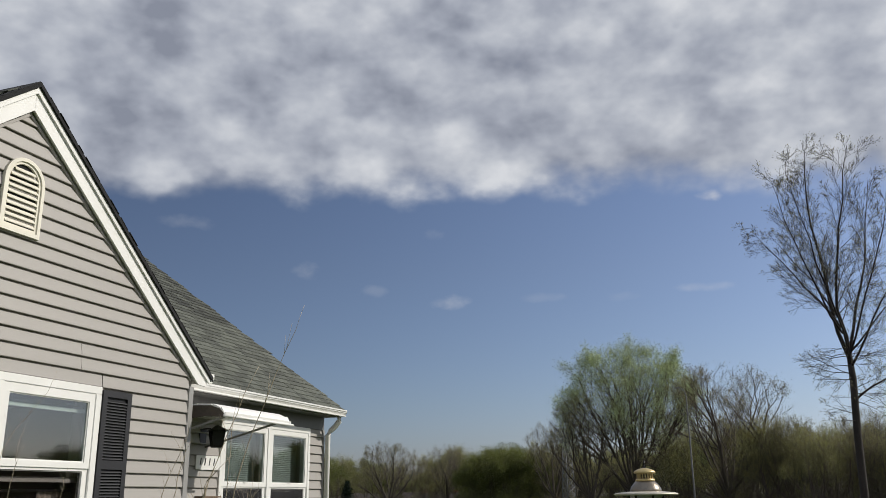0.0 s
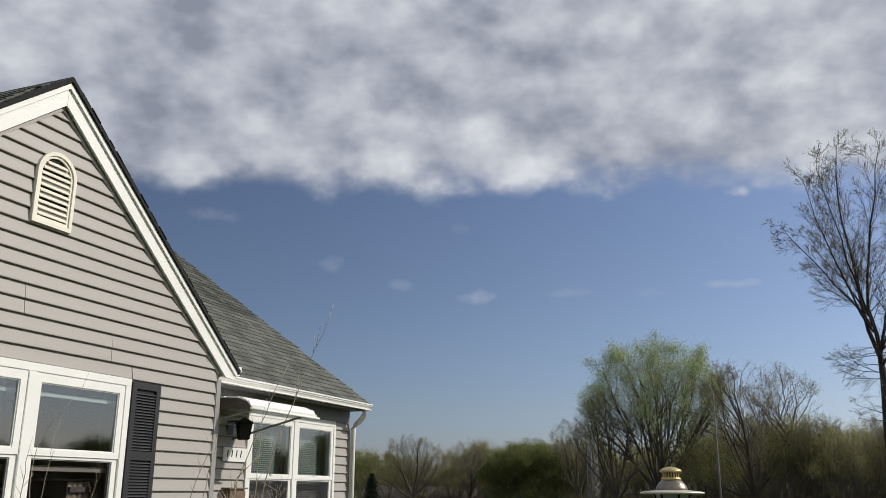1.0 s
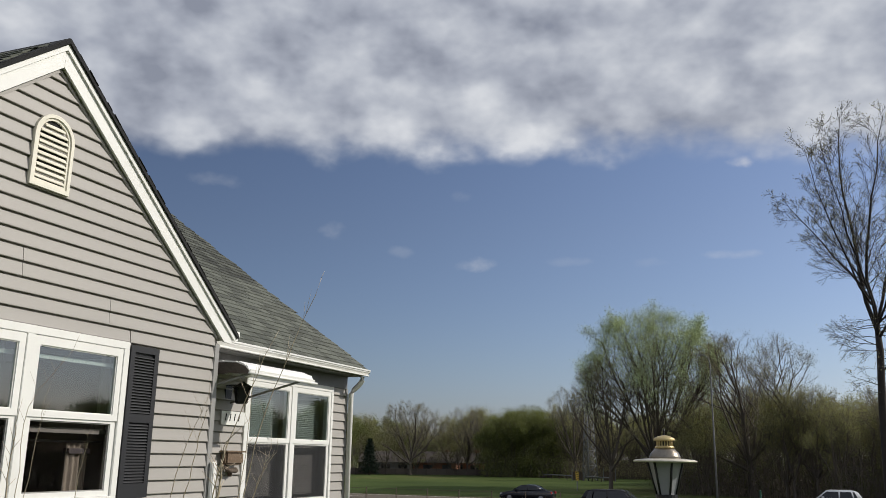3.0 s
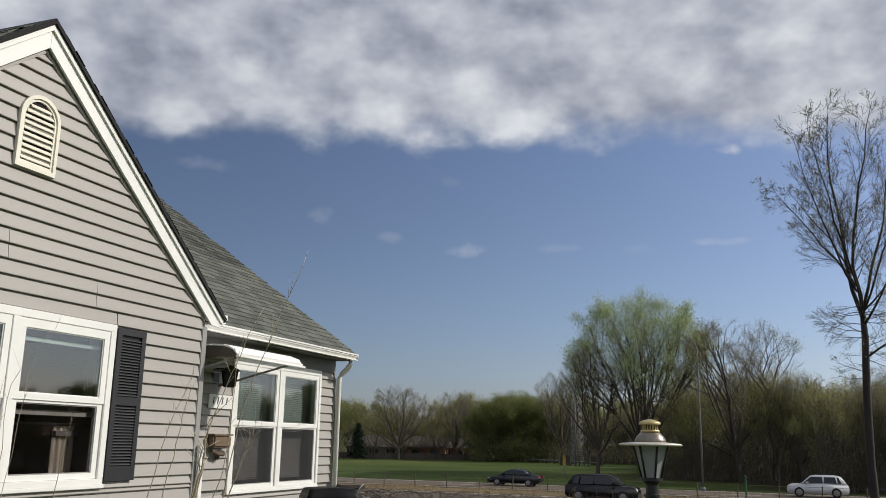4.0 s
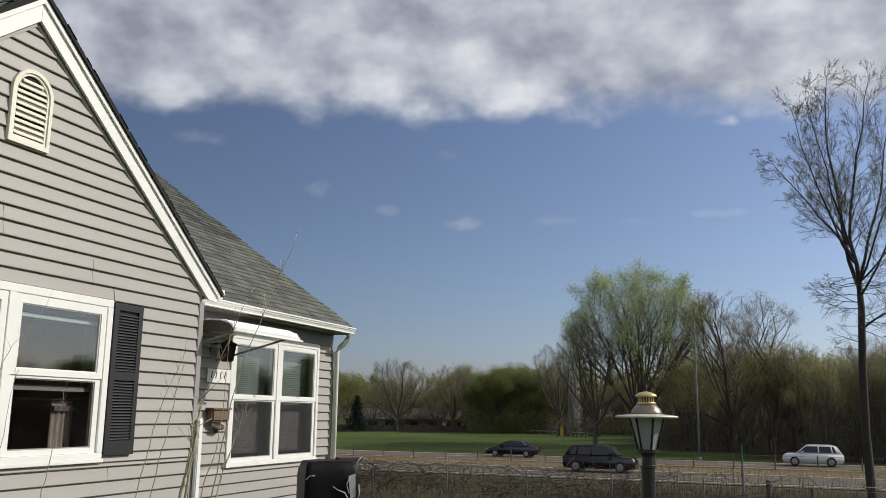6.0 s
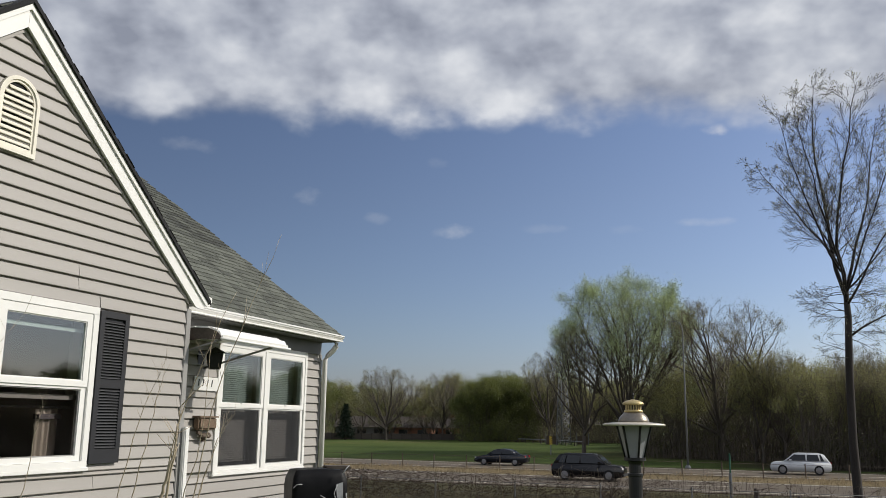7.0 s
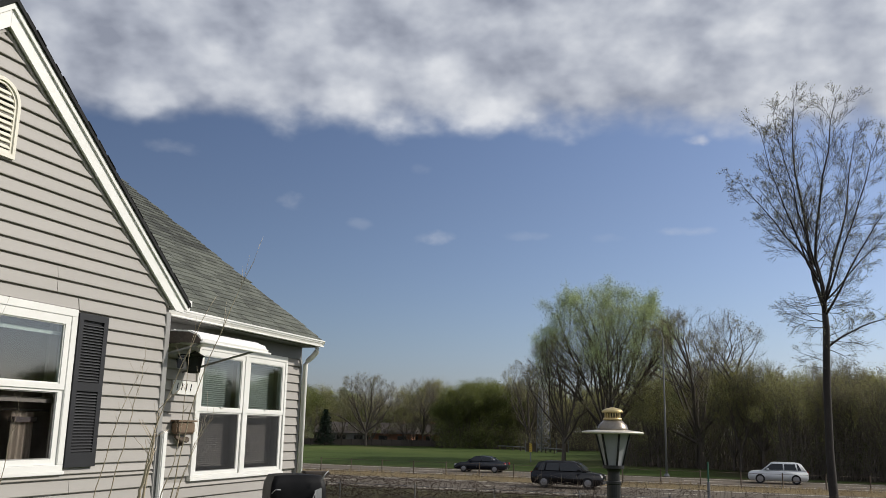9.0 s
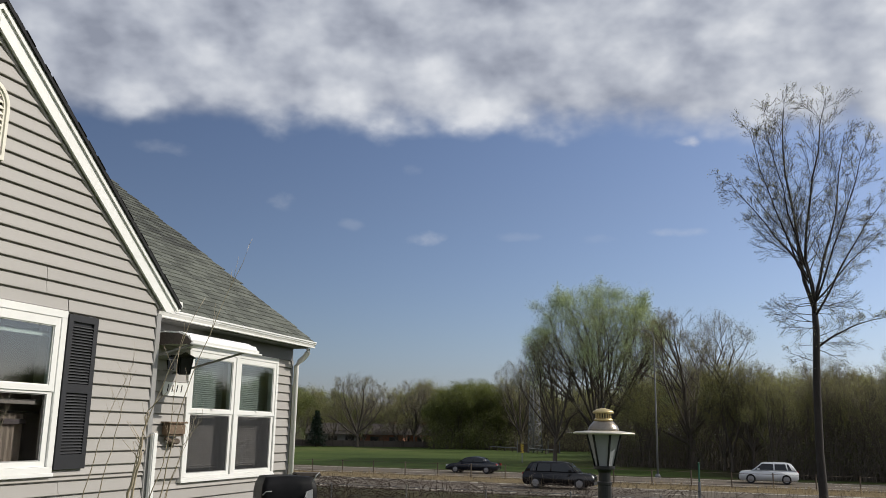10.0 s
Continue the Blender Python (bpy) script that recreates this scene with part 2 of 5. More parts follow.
OLIVE = leaf_material("olive_spring_leaves", (0.285, 0.28, 0.105))
# Leaf colour lowered to carry the shade on the wood's near edge.
DUSK = leaf_material("shade_darkened_leaves", (0.085, 0.088, 0.032))
DULL = leaf_material("dull_brown_buds", (0.26, 0.235, 0.12))
GREENS = leaf_material("full_green_leaves", (0.165, 0.185, 0.05))
NEEDLES = leaf_material("dark_needles", (0.018, 0.035, 0.020), 0.2)
BRAMBLE = material("brown_bramble", (0.066, 0.048, 0.036), 0.9, vary=0.3, scale=3)
GALV = material("galvanised_steel", (0.20, 0.205, 0.21), 0.65, 0.3, vary=0.15, scale=6)
STRAWDARK = material("dull_straw", (0.29, 0.225, 0.13), 0.9, vary=0.25, scale=0.4, fine=4)
POSTSTEEL = material("pale_fence_steel", (0.22, 0.215, 0.205), 0.6, 0.1, vary=0.15, scale=6)
RUSTY = material("rusty_steel_post", (0.10, 0.075, 0.055), 0.8, 0.2, vary=0.3, scale=6)
OLDWOOD = material("weathered_post_wood", (0.085, 0.070, 0.058), 0.9, vary=0.3, scale=5, fine=30, bump=0.6)
YELLOW = material("yellow_marker", (0.72, 0.48, 0.05), 0.5)
GREENPAINT = material("green_painted_steel", (0.03, 0.12, 0.07), 0.5)
BRICK = material("orange_brick_wall", (0.30, 0.135, 0.08), 0.9, vary=0.2, scale=1, fine=8, bump=0.3)
OLDROOF = material("brown_far_roof", (0.065, 0.052, 0.046), 0.9, vary=0.2, scale=1)
TYRE = material("tyre_rubber", (0.015, 0.015, 0.016), 0.85)
RIM = material("alloy_rim", (0.30, 0.30, 0.31), 0.3, 0.8)
CARGLASS = material("dark_car_glass", (0.02, 0.023, 0.026), 0.08, spec=0.6)
REDLAMP = material("red_tail_lens", (0.35, 0.02, 0.02), 0.25)
CLEARLAMP = material("clear_lamp_lens", (0.6, 0.6, 0.6), 0.15)


def paint(name, c):
    m = material(name, c, 0.25, 0.0, vary=0.04, scale=2, spec=0.35)
    m.node_tree.nodes["Principled BSDF"].inputs["Coat Weight"].default_value = 0.35
    return m


BLACKPAINT, WHITEPAINT, NAVY = paint("black_car_paint", (0.005, 0.005, 0.007)), paint("white_car_paint", (0.66, 0.68, 0.70)), paint("dark_blue_car_paint", (0.007, 0.010, 0.017))


def ground_material():
    """Lawn and dry grass: green where the field is mown, straw and brown near the fence and in the median."""
    m = bpy.data.materials.new("grass_ground")
    m.use_nodes = True
    nt = m.node_tree
    b = nt.nodes["Principled BSDF"]
    b.inputs["Roughness"].default_value = 0.95
    b.inputs["Specular IOR Level"].default_value = 0.1
    tc = nt.nodes.new("ShaderNodeTexCoord")
    sep = nt.nodes.new("ShaderNodeSeparateXYZ")
    link(nt, tc.outputs["Object"], sep.inputs[0])
    along, away = sep.outputs[0], sep.outputs[1]
    mp = nt.nodes.new("ShaderNodeMapping")
    mp.inputs["Scale"].default_value = (0.5, 1.2, 1)
    link(nt, tc.outputs["Object"], mp.inputs[0])
    n1, n2, n3 = noise_tex(nt, mp.outputs[0], 0.06, 5, 0.6), noise_tex(nt, mp.outputs[0], 0.5, 5, 0.6), noise_tex(nt, mp.outputs[0], 7.0, 4, 0.6)
    f = mnode(nt, "ADD", mnode(nt, "MULTIPLY", n1, 0.45), mnode(nt, "ADD", mnode(nt, "MULTIPLY", n2, 0.3), mnode(nt, "MULTIPLY", n3, 0.25)))
    green = ramp(nt, f, [(0.33, (0.028, 0.046, 0.012)), (0.5, (0.058, 0.084, 0.022)), (0.66, (0.115, 0.125, 0.042))])
    straw = ramp(nt, f, [(0.33, (0.024, 0.021, 0.010)), (0.5, (0.050, 0.042, 0.021)), (0.68, (0.105, 0.083, 0.043))])
    rough_edge = mnode(nt, "ADD", away, mnode(nt, "MULTIPLY", mnode(nt, "SUBTRACT", n2, 0.5), 5.0))
    dry = mnode(nt, "MULTIPLY", smooth(nt, rough_edge, 11, 19), mnode(nt, "SUBTRACT", 1.0, smooth(nt, rough_edge, 79.0, 82.5)))
    dry = mnode(nt, "MAXIMUM", mnode(nt, "MULTIPLY", dry, 0.85), mnode(nt, "MULTIPLY", smooth(nt, n1, 0.55, 0.7), 0.35))
    median = mnode(nt, "MULTIPLY", smooth(nt, rough_edge, 61.0, 65.0), mnode(nt, "SUBTRACT", 1.0, smooth(nt, rough_edge, 68.5, 71.5)))
    tan = ramp(nt, f, [(0.36, (0.09, 0.068, 0.036)), (0.5, (0.17, 0.132, 0.073)), (0.66, (0.25, 0.20, 0.115))])
    # Brown floor of the wood, with the trees' shade painted into its colour.
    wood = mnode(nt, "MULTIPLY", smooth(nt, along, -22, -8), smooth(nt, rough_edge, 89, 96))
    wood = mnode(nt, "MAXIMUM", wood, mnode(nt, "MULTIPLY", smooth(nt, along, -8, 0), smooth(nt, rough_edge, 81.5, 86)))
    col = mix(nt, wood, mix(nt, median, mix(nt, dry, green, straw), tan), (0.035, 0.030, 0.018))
    link(nt, col, b.inputs["Base Color"])
    bp = nt.nodes.new("ShaderNodeBump")
    bp.inputs["Strength"].default_value, bp.inputs["Distance"].default_value = 0.8, 0.08
    link(nt, n3, bp.inputs["Height"])
    link(nt, bp.outputs[0], b.inputs["Normal"])
    return m


GROUND = ground_material()


# ---- mesh helpers ----
def mesh_of(bm, mat, smooth_faces=False):
    bmesh.ops.recalc_face_normals(bm, faces=bm.faces)
    me = bpy.data.meshes.new("mesh")
    bm.to_mesh(me)
    bm.free()
    me.materials.append(mat)
    if smooth_faces:
        me.polygons.foreach_set("use_smooth", [True] * len(me.polygons))
    return me


def part(name, bm, mat, parent=None, label="", smooth_faces=False):
    """Links a bmesh (or a mesh) as one object under its parent."""
    me = bm if isinstance(bm, bpy.types.Mesh) else mesh_of(bm, mat, smooth_faces)
    ob = new(name, me)
    ob.parent = parent
    if label:
        ob["label"] = label
    return ob


def thing(name, label, category, place=(0, 0, 0), turn=0.0, group="", kind=""):
    ob = new(name)
    ob.empty_display_size = 0.1
    ob.matrix_world = pose(*place, 0, 0, turn)
    return tagged(ob, label, category, group, kind)


def box(x0, x1, y0, y1, z0, z1, bm=None, bevel=0.0):
    own = bmesh.new()
    v = [own.verts.new((x, y, z)) for x in (x0, x1) for y in (y0, y1) for z in (z0, z1)]
    for f in ((0, 1, 3, 2), (4, 6, 7, 5), (0, 4, 5, 1), (2, 3, 7, 6), (0, 2, 6, 4), (1, 5, 7, 3)):
        own.faces.new([v[i] for i in f])
    if bevel:
        bmesh.ops.bevel(own, geom=list(own.edges), offset=bevel, segments=2, affect="EDGES")
    return own if bm is None else merge(bm, own)


def merge(bm, other):
    """Adds the faces of other to bm."""
    m = {v: bm.verts.new(v.co) for v in other.verts}
    for f in other.faces:
        bm.faces.new([m[v] for v in f.verts])
    other.free()
    return bm


def prism(outline, axis, lo, hi, bm=None):
    """An outline of (p, q) pushed along an axis from lo to hi; p and q are the other two axes in order."""
    own = bmesh.new() if bm is None else bm

    def at(p, q, w):
        c = [p, q]
        c.insert("xyz".index(axis), w)
        return own.verts.new(c)
    a, b = [at(p, q, lo) for p, q in outline], [at(p, q, hi) for p, q in outline]
    n = len(outline)
    own.faces.new(a)
    own.faces.new(b[::-1])
    for i in range(n):
        own.faces.new((a[i], b[i], b[(i + 1) % n], a[(i + 1) % n]))
    return own


def lathe(profile, sides=24, centre=(0, 0), bm=None):
    """A turned form from (radius, z) pairs."""
    own = bmesh.new() if bm is None else bm
    rings = []
    for r, z in profile:
        if r < 1e-5:
            rings.append([own.verts.new((centre[0], centre[1], z))])
        else:
            rings.append([own.verts.new((centre[0] + r * math.cos(2 * math.pi * i / sides), centre[1] + r * math.sin(2 * math.pi * i / sides), z)) for i in range(sides)])
    for a, b in zip(rings, rings[1:]):
        for i in range(sides):
            j = (i + 1) % sides
            if len(a) == 1 and len(b) == 1:
                continue
            if len(a) == 1:
                own.faces.new((a[0], b[i], b[j]))
            elif len(b) == 1:
                own.faces.new((a[i], b[0], a[j]))
            else:
                own.faces.new((a[i], b[i], b[j], a[j]))
    for r in (rings[0], rings[-1]):
        if len(r) > 2:
            own.faces.new(r)
    return own


class Tubes:
    """Gathers tapered tubes and small leaf faces into plain lists."""

    def __init__(self):
        self.v, self.f, self.lv, self.lf = [], [], [], []

    def tube(self, pts, radii, sides=5, cap=True):
        rings = []
        pts = [Vector(p) for p in pts]
        for i, (p, r) in enumerate(zip(pts, radii)):
            d = (pts[min(i + 1, len(pts) - 1)] - pts[max(i - 1, 0)]).normalized()
            s = d.cross(Vector((0.31, 0.17, 0.93)) if abs(d.z) < 0.9 else Vector((1, 0.2, 0))).normalized()
            t = d.cross(s)
            base = len(self.v)
            for k in range(sides):
                a = 2 * math.pi * k / sides
                self.v.append(p + s * (r * math.cos(a)) + t * (r * math.sin(a)))
            rings.append(base)
        for a, b in zip(rings, rings[1:]):
            for k in range(sides):
                j = (k + 1) % sides
                self.f.append((a + k, a + j, b + j, b + k))
        if cap:
            self.f.append(tuple(range(rings[0], rings[0] + sides))[::-1])
            self.f.append(tuple(range(rings[-1], rings[-1] + sides)))

    def leaf(self, p, size, rng):
        d = Vector((rng.uniform(-1, 1), rng.uniform(-1, 1), rng.uniform(-0.8, 0.8))).normalized()
        s = d.cross(Vector((rng.uniform(-1, 1), rng.uniform(-1, 1), rng.uniform(-1, 1)))).normalized() * size * 0.42
        base = len(self.lv)
        self.lv += [p, p + d * size * 0.45 + s, p + d * size, p + d * size * 0.5 - s]
        self.lf.append((base, base + 1, base + 2, base + 3))

    def wood(self, mat, smooth_faces=True):
        me = bpy.data.meshes.new("wood")
        me.from_pydata(self.v, [], self.f)
        me.materials.append(mat)
        me.polygons.foreach_set("use_smooth", [smooth_faces] * len(me.polygons))
        return me

    def leaves(self, mat):
        me = bpy.data.meshes.new("leaves")
        me.from_pydata(self.lv, [], self.lf)
        me.materials.append(mat)
        return me


# ---- the lie of the land ----
EYE = Vector((5.8, -7.09, 0))
ROAD_TURN = -1.0
AWAY = Vector((-math.sin(radians(ROAD_TURN)), math.cos(radians(ROAD_TURN)), 0))
ALONG = Vector((AWAY.y, -AWAY.x, 0))
PROFILE = [(-4000, 0.2), (-20, 0.2), (8.5, 0.2), (17.3, -0.2), (29.8, -1.38), (44, -1.85), (52, -1.95), (81, -1.95), (94, -1.55), (113, -0.95), (144, -0.75), (4300, -1.0)]


def height(s, a=0.0):
    for (s0, z0), (s1, z1) in zip(PROFILE, PROFILE[1:]):
        if s <= s1:
            u = (s - s0) / (s1 - s0)
            return z0 + (z1 - z0) * (u * u * (3 - 2 * u))
    return PROFILE[-1][1]


def spot(yaw, dist, lift=0.0):
    """The ground at a bearing and distance on the site plan, which is turned 8 degrees against the house."""
    b = radians(9.66 + (yaw - 18) * 1.0385)
    p = EYE + Vector((-math.sin(b), math.cos(b), 0)) * dist * 0.957
    p.z = height((p - EYE).dot(AWAY)) + lift
    return p


def lane(a, s, lift=0.0):
    p = EYE + ALONG * a + AWAY * s
    p.z = height(s) + lift
    return p


LAND = Matrix.Translation(EYE) @ pose(0, 0, 0, 0, 0, ROAD_TURN)


def build_land():
    ss = sorted({-4000, -1500, -500, -150, -60, -20, -8, *range(0, 54, 2), 62, 70, 81, *range(84, 160, 4), 200, 300, 500, 900, 1800, 4500})
    aa = [-4000, -1500, -600, -300, -200, -150, *range(-120, 121, 8), 150, 200, 300, 600, 1500, 4000]
    verts, faces = [], []
    for s in ss:
        for a in aa:
            bumpy = 0.25 if 86 < s < 150 else (0.05 if 12 < s < 48 else 0.0)
            verts.append((a, s, height(s) + bumpy * noise.noise((a * 0.05, s * 0.07, 0))))
    n = len(aa)
    for i in range(len(ss) - 1):
        for j in range(n - 1):
            k = i * n + j
            faces.append((k, k + 1, k + n + 1, k + n))
    me = bpy.data.meshes.new("ground")
    me.from_pydata(verts, [], faces)
    me.materials.append(GROUND)
    me.polygons.foreach_set("use_smooth", [True] * len(me.polygons))
    g = new("ground", me)
    g.matrix_world = LAND
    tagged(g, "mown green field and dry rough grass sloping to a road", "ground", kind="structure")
    z = height(70)
    for name, s0, s1, label in (("road", 52.6, 63.6, "pale worn asphalt carriageway with painted edge lines"), ("road", 70.0, 80.3, "far pale asphalt carriageway beyond a grassy median")):
        r = part(name, box(-900, 900, s0, s1, z - 0.25, z + 0.04), ASPHALT)
        r.matrix_world = LAND
        tagged(r, label, "road", kind="structure")
        for s, w in ((s0 + 1.2, 0.16), (s1 - 1.0, 0.16)):
            part("edge_line", box(-900, 900, s, s + w, z + 0.041, z + 0.046), PAINTLINE, r)
        mid = (s0 + s1) / 2 + 0.3
        for a in range(-66, 67, 12):
            part("lane_dash", box(a, a + 3.0, mid, mid + 0.14, z + 0.041, z + 0.046), PAINTLINE, r)


build_land()


# ---- the house ----
RIDGE_Y, WING_SLOPE, LEFT_SLOPE = -1.765, 0.797, 0.797
COURSE = 0.127
W2X = -0.638
MAIN_SLOPE = 0.71


def rake(y, top):
    """Height of a line parallel to the wing's roof that passes the ridge at top."""
    return top - (WING_SLOPE if y > RIDGE_Y else LEFT_SLOPE) * abs(y - RIDGE_Y)


def rake_y(z, top):
    return (top - z) / WING_SLOPE


def board(x, zb, zt, bot, top):
    """One lapped board: lower edge proud, upper edge tucked in; bot and top are its (y0, y1)."""
    bm = bmesh.new()
    rows = []
    profile = [(zb, 0.021), (zb + 0.005, 0.023), (zt, -0.008)]
    if zt - zb > 0.115:
        # the tucked upper edge steps back under the next board's lip
        profile = [(zb, 0.021), (zb + 0.005, 0.023), (zt - 0.0205, 0.004), (zt - 0.0185, -0.0145), (zt, -0.0147)]
    for z, front in profile:
        u = (z - zb) / (zt - zb)
        y0, y1 = bot[0] + (top[0] - bot[0]) * u, bot[1] + (top[1] - bot[1]) * u
        rows.append([bm.verts.new((x + dx, y, z)) for dx, y in ((front, y0), (front, y1), (-0.016, y1), (-0.016, y0))])
    for a, b in zip(rows, rows[1:]):
        for i in range(4):
            j = (i + 1) % 4
            bm.faces.new((a[i], a[j], b[j], b[i]))
    bm.faces.new(rows[0])
    bm.faces.new(rows[-1][::-1])
    return bm


def windows(house, x, y0, y1, mull, z0, z1, head, sill, side, up, low, recess_bar):
    """Two double-hung units side by side in one white casing. up and low: heights of the glass in the upper and lower sashes."""
    win = part("window", box(x - 0.10, x + 0.045, y0 - 0.012, y1 + 0.012, z0 - 0.022, z0 + 0.012, bevel=0.004), WHITE, house, "white vinyl twin double-hung window")
    m = 0.042
    for name, ya, yb, za, zb, out in (("head_casing", y0, y1, z1 - head, z1, 0.034), ("sill_casing", y0, y1, z0 + 0.012, z0 + sill, 0.034), ("jamb", y0, y0 + side, z0 + sill, z1 - head, 0.034),
                                      ("jamb", y1 - side, y1, z0 + sill, z1 - head, 0.034), ("mullion", mull - m, mull + m, z0 + sill, z1 - head, 0.036)):
        part(name, box(x - 0.10, x + out, ya, yb, za, zb, bevel=0.004), WHITE, win)
    st = 0.064
    for a, b in ((y0 + side + 0.002, mull - m - 0.002), (mull + m + 0.002, y1 - side - 0.002)):
        for name, lo, hi, g0, g1, dx in (("upper_sash", up[0] - 0.052, z1 - head - 0.002, up[0], up[1], 0.026), ("lower_sash", z0 + sill + 0.002, up[0] - 0.054, low[0], low[1], 0.014)):
            sb = bmesh.new()
            xf = x + dx
            box(xf - 0.04, xf, a, b, g1, hi, sb)
            box(xf - 0.04, xf, a, b, lo, g0, sb)
            box(xf - 0.04, xf, a, a + st, g0, g1, sb)
            box(xf - 0.04, xf, b - st, b, g0, g1, sb)
            part(name, sb, WHITE, win)
            # a thin bead round the glass
            bb = bmesh.new()
            d = 0.010
            for q in ((a + st, b - st, g1 - d, g1), (a + st, b - st, g0, g0 + d), (a + st, a + st + d, g0 + d, g1 - d), (b - st - d, b - st, g0 + d, g1 - d)):
                box(xf - 0.03, xf - 0.010, *q, bb)
            part("glazing_bead", bb, WHITE if name == "upper_sash" else GREYTRIM, win)
            p = part("pane", box(xf - 0.022, xf - 0.018, a + st + d, b - st - d, g0 + d, g1 - d), GLASS if name == "upper_sash" else SCREEN, win, "clear glass pane")
            p.visible_shadow = False
            if name == "lower_sash" and not recess_bar:
                p = part("insect_screen", box(xf - 0.014, xf - 0.012, a + st + d, b - st - d, g0 + d, g1 - d), MESH, win, "dark insect screen")
                p.visible_shadow = False
        if not recess_bar:
            part("sash_lock", box(x + 0.015, x + 0.040, (a + b) / 2 - 0.03, (a + b) / 2 + 0.03, up[0] - 0.006, up[0] + 0.010, bevel=0.003), WHITE, win)
        if recess_bar:
            part("sash_bar", box(x - 0.085, x - 0.065, a + 0.02, b - 0.02, 2.568, 2.602), WHITE, win)
            part("sash_bar", box(x - 0.085, x - 0.065, a + 0.02, b - 0.02, 1.957, 2.002), GREYTRIM, win, "pale grey screen bar")
    return win


def build_house():
    house = thing("house", "single-storey house with taupe lap siding and white trim", "house")
    # wing wall with a real opening
    yl, yr = -4.37, 0.84
    oy0, oy1, oz0, oz1 = -2.897, -0.563, 1.352, 2.813
    wb = bmesh.new()
    box(-0.17, -0.018, yl, oy0, 0.1, oz1, wb)
    box(-0.17, -0.018, oy1, yr, 0.1, oz1, wb)
    box(-0.17, -0.018, oy0, oy1, 0.1, oz0, wb)
    prism([(yl, oz1), (yr, oz1), (yr, rake(yr, 5.20)), (RIDGE_Y, 5.20), (yl, rake(yl, 5.20))], "x", -0.17, -0.018, wb)
    wall1 = part("gable_wall", wb, SIDING, house, "taupe lap-sided gable wall")
    part("side_wall", box(-5.0, -0.171, yr - 0.15, yr, 0.1, 3.0), SIDING, house)
    part("side_wall", box(-5.0, -0.171, yl, yl + 0.15, 0.1, 3.0), SIDING, house)
    # main block walls
    my0, my1 = -9.0, 5.085
    ny0, ny1, nz0, nz1 = 2.333, 4.628, 1.131, 2.803
    wb = bmesh.new()
    box(W2X - 0.17, W2X - 0.018, 0.841, ny0, 0.1, 2.999, wb)
    box(W2X - 0.17, W2X - 0.018, ny1, my1, 0.1, 2.999, wb)
    box(W2X - 0.17, W2X - 0.018, ny0, ny1, 0.1, nz0, wb)
    box(W2X - 0.17, W2X - 0.018, ny0, ny1, nz1, 2.999, wb)
    wall2 = part("front_wall", wb, SIDING, house, "taupe lap-sided front wall")
    part("front_wall", box(W2X - 0.17, W2X - 0.018, my0, yl, 0.1, 2.96), SIDING, house)
    for ya in (my1 - 0.15, my0):
        part("end_wall", prism([(-8.6, 0.1), (W2X - 0.171, 0.1), (W2X - 0.171, 2.96), (-4.62, 5.75), (-8.6, 2.96)], "y", ya, ya + 0.15), SIDING, house)
    part("back_wall", box(-8.75, -8.6, my0, my1, 0.1, 2.96), SIDING, house)
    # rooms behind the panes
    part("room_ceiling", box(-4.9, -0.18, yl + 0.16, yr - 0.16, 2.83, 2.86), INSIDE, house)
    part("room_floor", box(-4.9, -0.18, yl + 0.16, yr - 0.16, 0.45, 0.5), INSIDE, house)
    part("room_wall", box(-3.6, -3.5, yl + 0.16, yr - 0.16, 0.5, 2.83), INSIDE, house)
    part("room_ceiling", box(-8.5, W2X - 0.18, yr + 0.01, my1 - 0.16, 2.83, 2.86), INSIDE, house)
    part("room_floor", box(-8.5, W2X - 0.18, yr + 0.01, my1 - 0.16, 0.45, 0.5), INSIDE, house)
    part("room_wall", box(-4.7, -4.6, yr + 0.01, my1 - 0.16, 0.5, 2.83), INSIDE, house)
    # roofs
    rb = bmesh.new()
    x0, x1 = -0.33, -4.62
    zt = lambda x: 3.112 + MAIN_SLOPE * (-0.33 - x)
    prism([(x0, zt(x0)), (x1, zt(x1)), (-8.91, zt(x0)), (-8.91, zt(x0) - 0.10), (x1, zt(x1) - 0.10), (x0, zt(x0) - 0.06)], "y", my0 - 0.2, 5.16, rb)
    roof = part("main_roof", rb, SHINGLE, house, "green-grey asphalt shingle roof")
    wr = []
    toe = 2.83
    for sgn in (1, -1):
        e = RIDGE_Y + sgn * toe
        o = [(RIDGE_Y, 5.352), (e, rake(e, 5.352)), (e, rake(e, 5.304)), (RIDGE_Y, 5.304)]
        wr.append(part("wing_roof", prism(o, "x", -4.75, 0.0845), SHINGLE, house, "dark asphalt shingle roof over the gable"))
    part("ridge_cap", prism([(RIDGE_Y - 0.13, 5.252), (RIDGE_Y, 5.354), (RIDGE_Y + 0.13, 5.252), (RIDGE_Y + 0.13, 5.262), (RIDGE_Y, 5.366), (RIDGE_Y - 0.13, 5.262)], "x", -4.6, 0.0843), DARKSHINGLE, house)
    for sgn in (1, -1):
        at = lambda d: RIDGE_Y + sgn * d
        r = lambda d, top: (at(d), top - WING_SLOPE * d)
        o = [r(0.0015, 5.299), r(2.80, 5.299), r(2.765, 5.192), r(2.625, 5.09), r(0.0015, 5.09)]
        part("fascia_board", prism(o, "x", 0.036, 0.060), WHITE, house, "white gable fascia board")
        o = [r(0, 5.302), r(2.805, 5.302), r(2.80, 5.250), r(0, 5.250)]
        part("fascia_trim", prism(o, "x", 0.061, 0.080), WHITE, house)
        o = [r(0, 5.357), r(toe + 0.01, 5.357), r(toe + 0.01, 5.312), r(0, 5.312)]
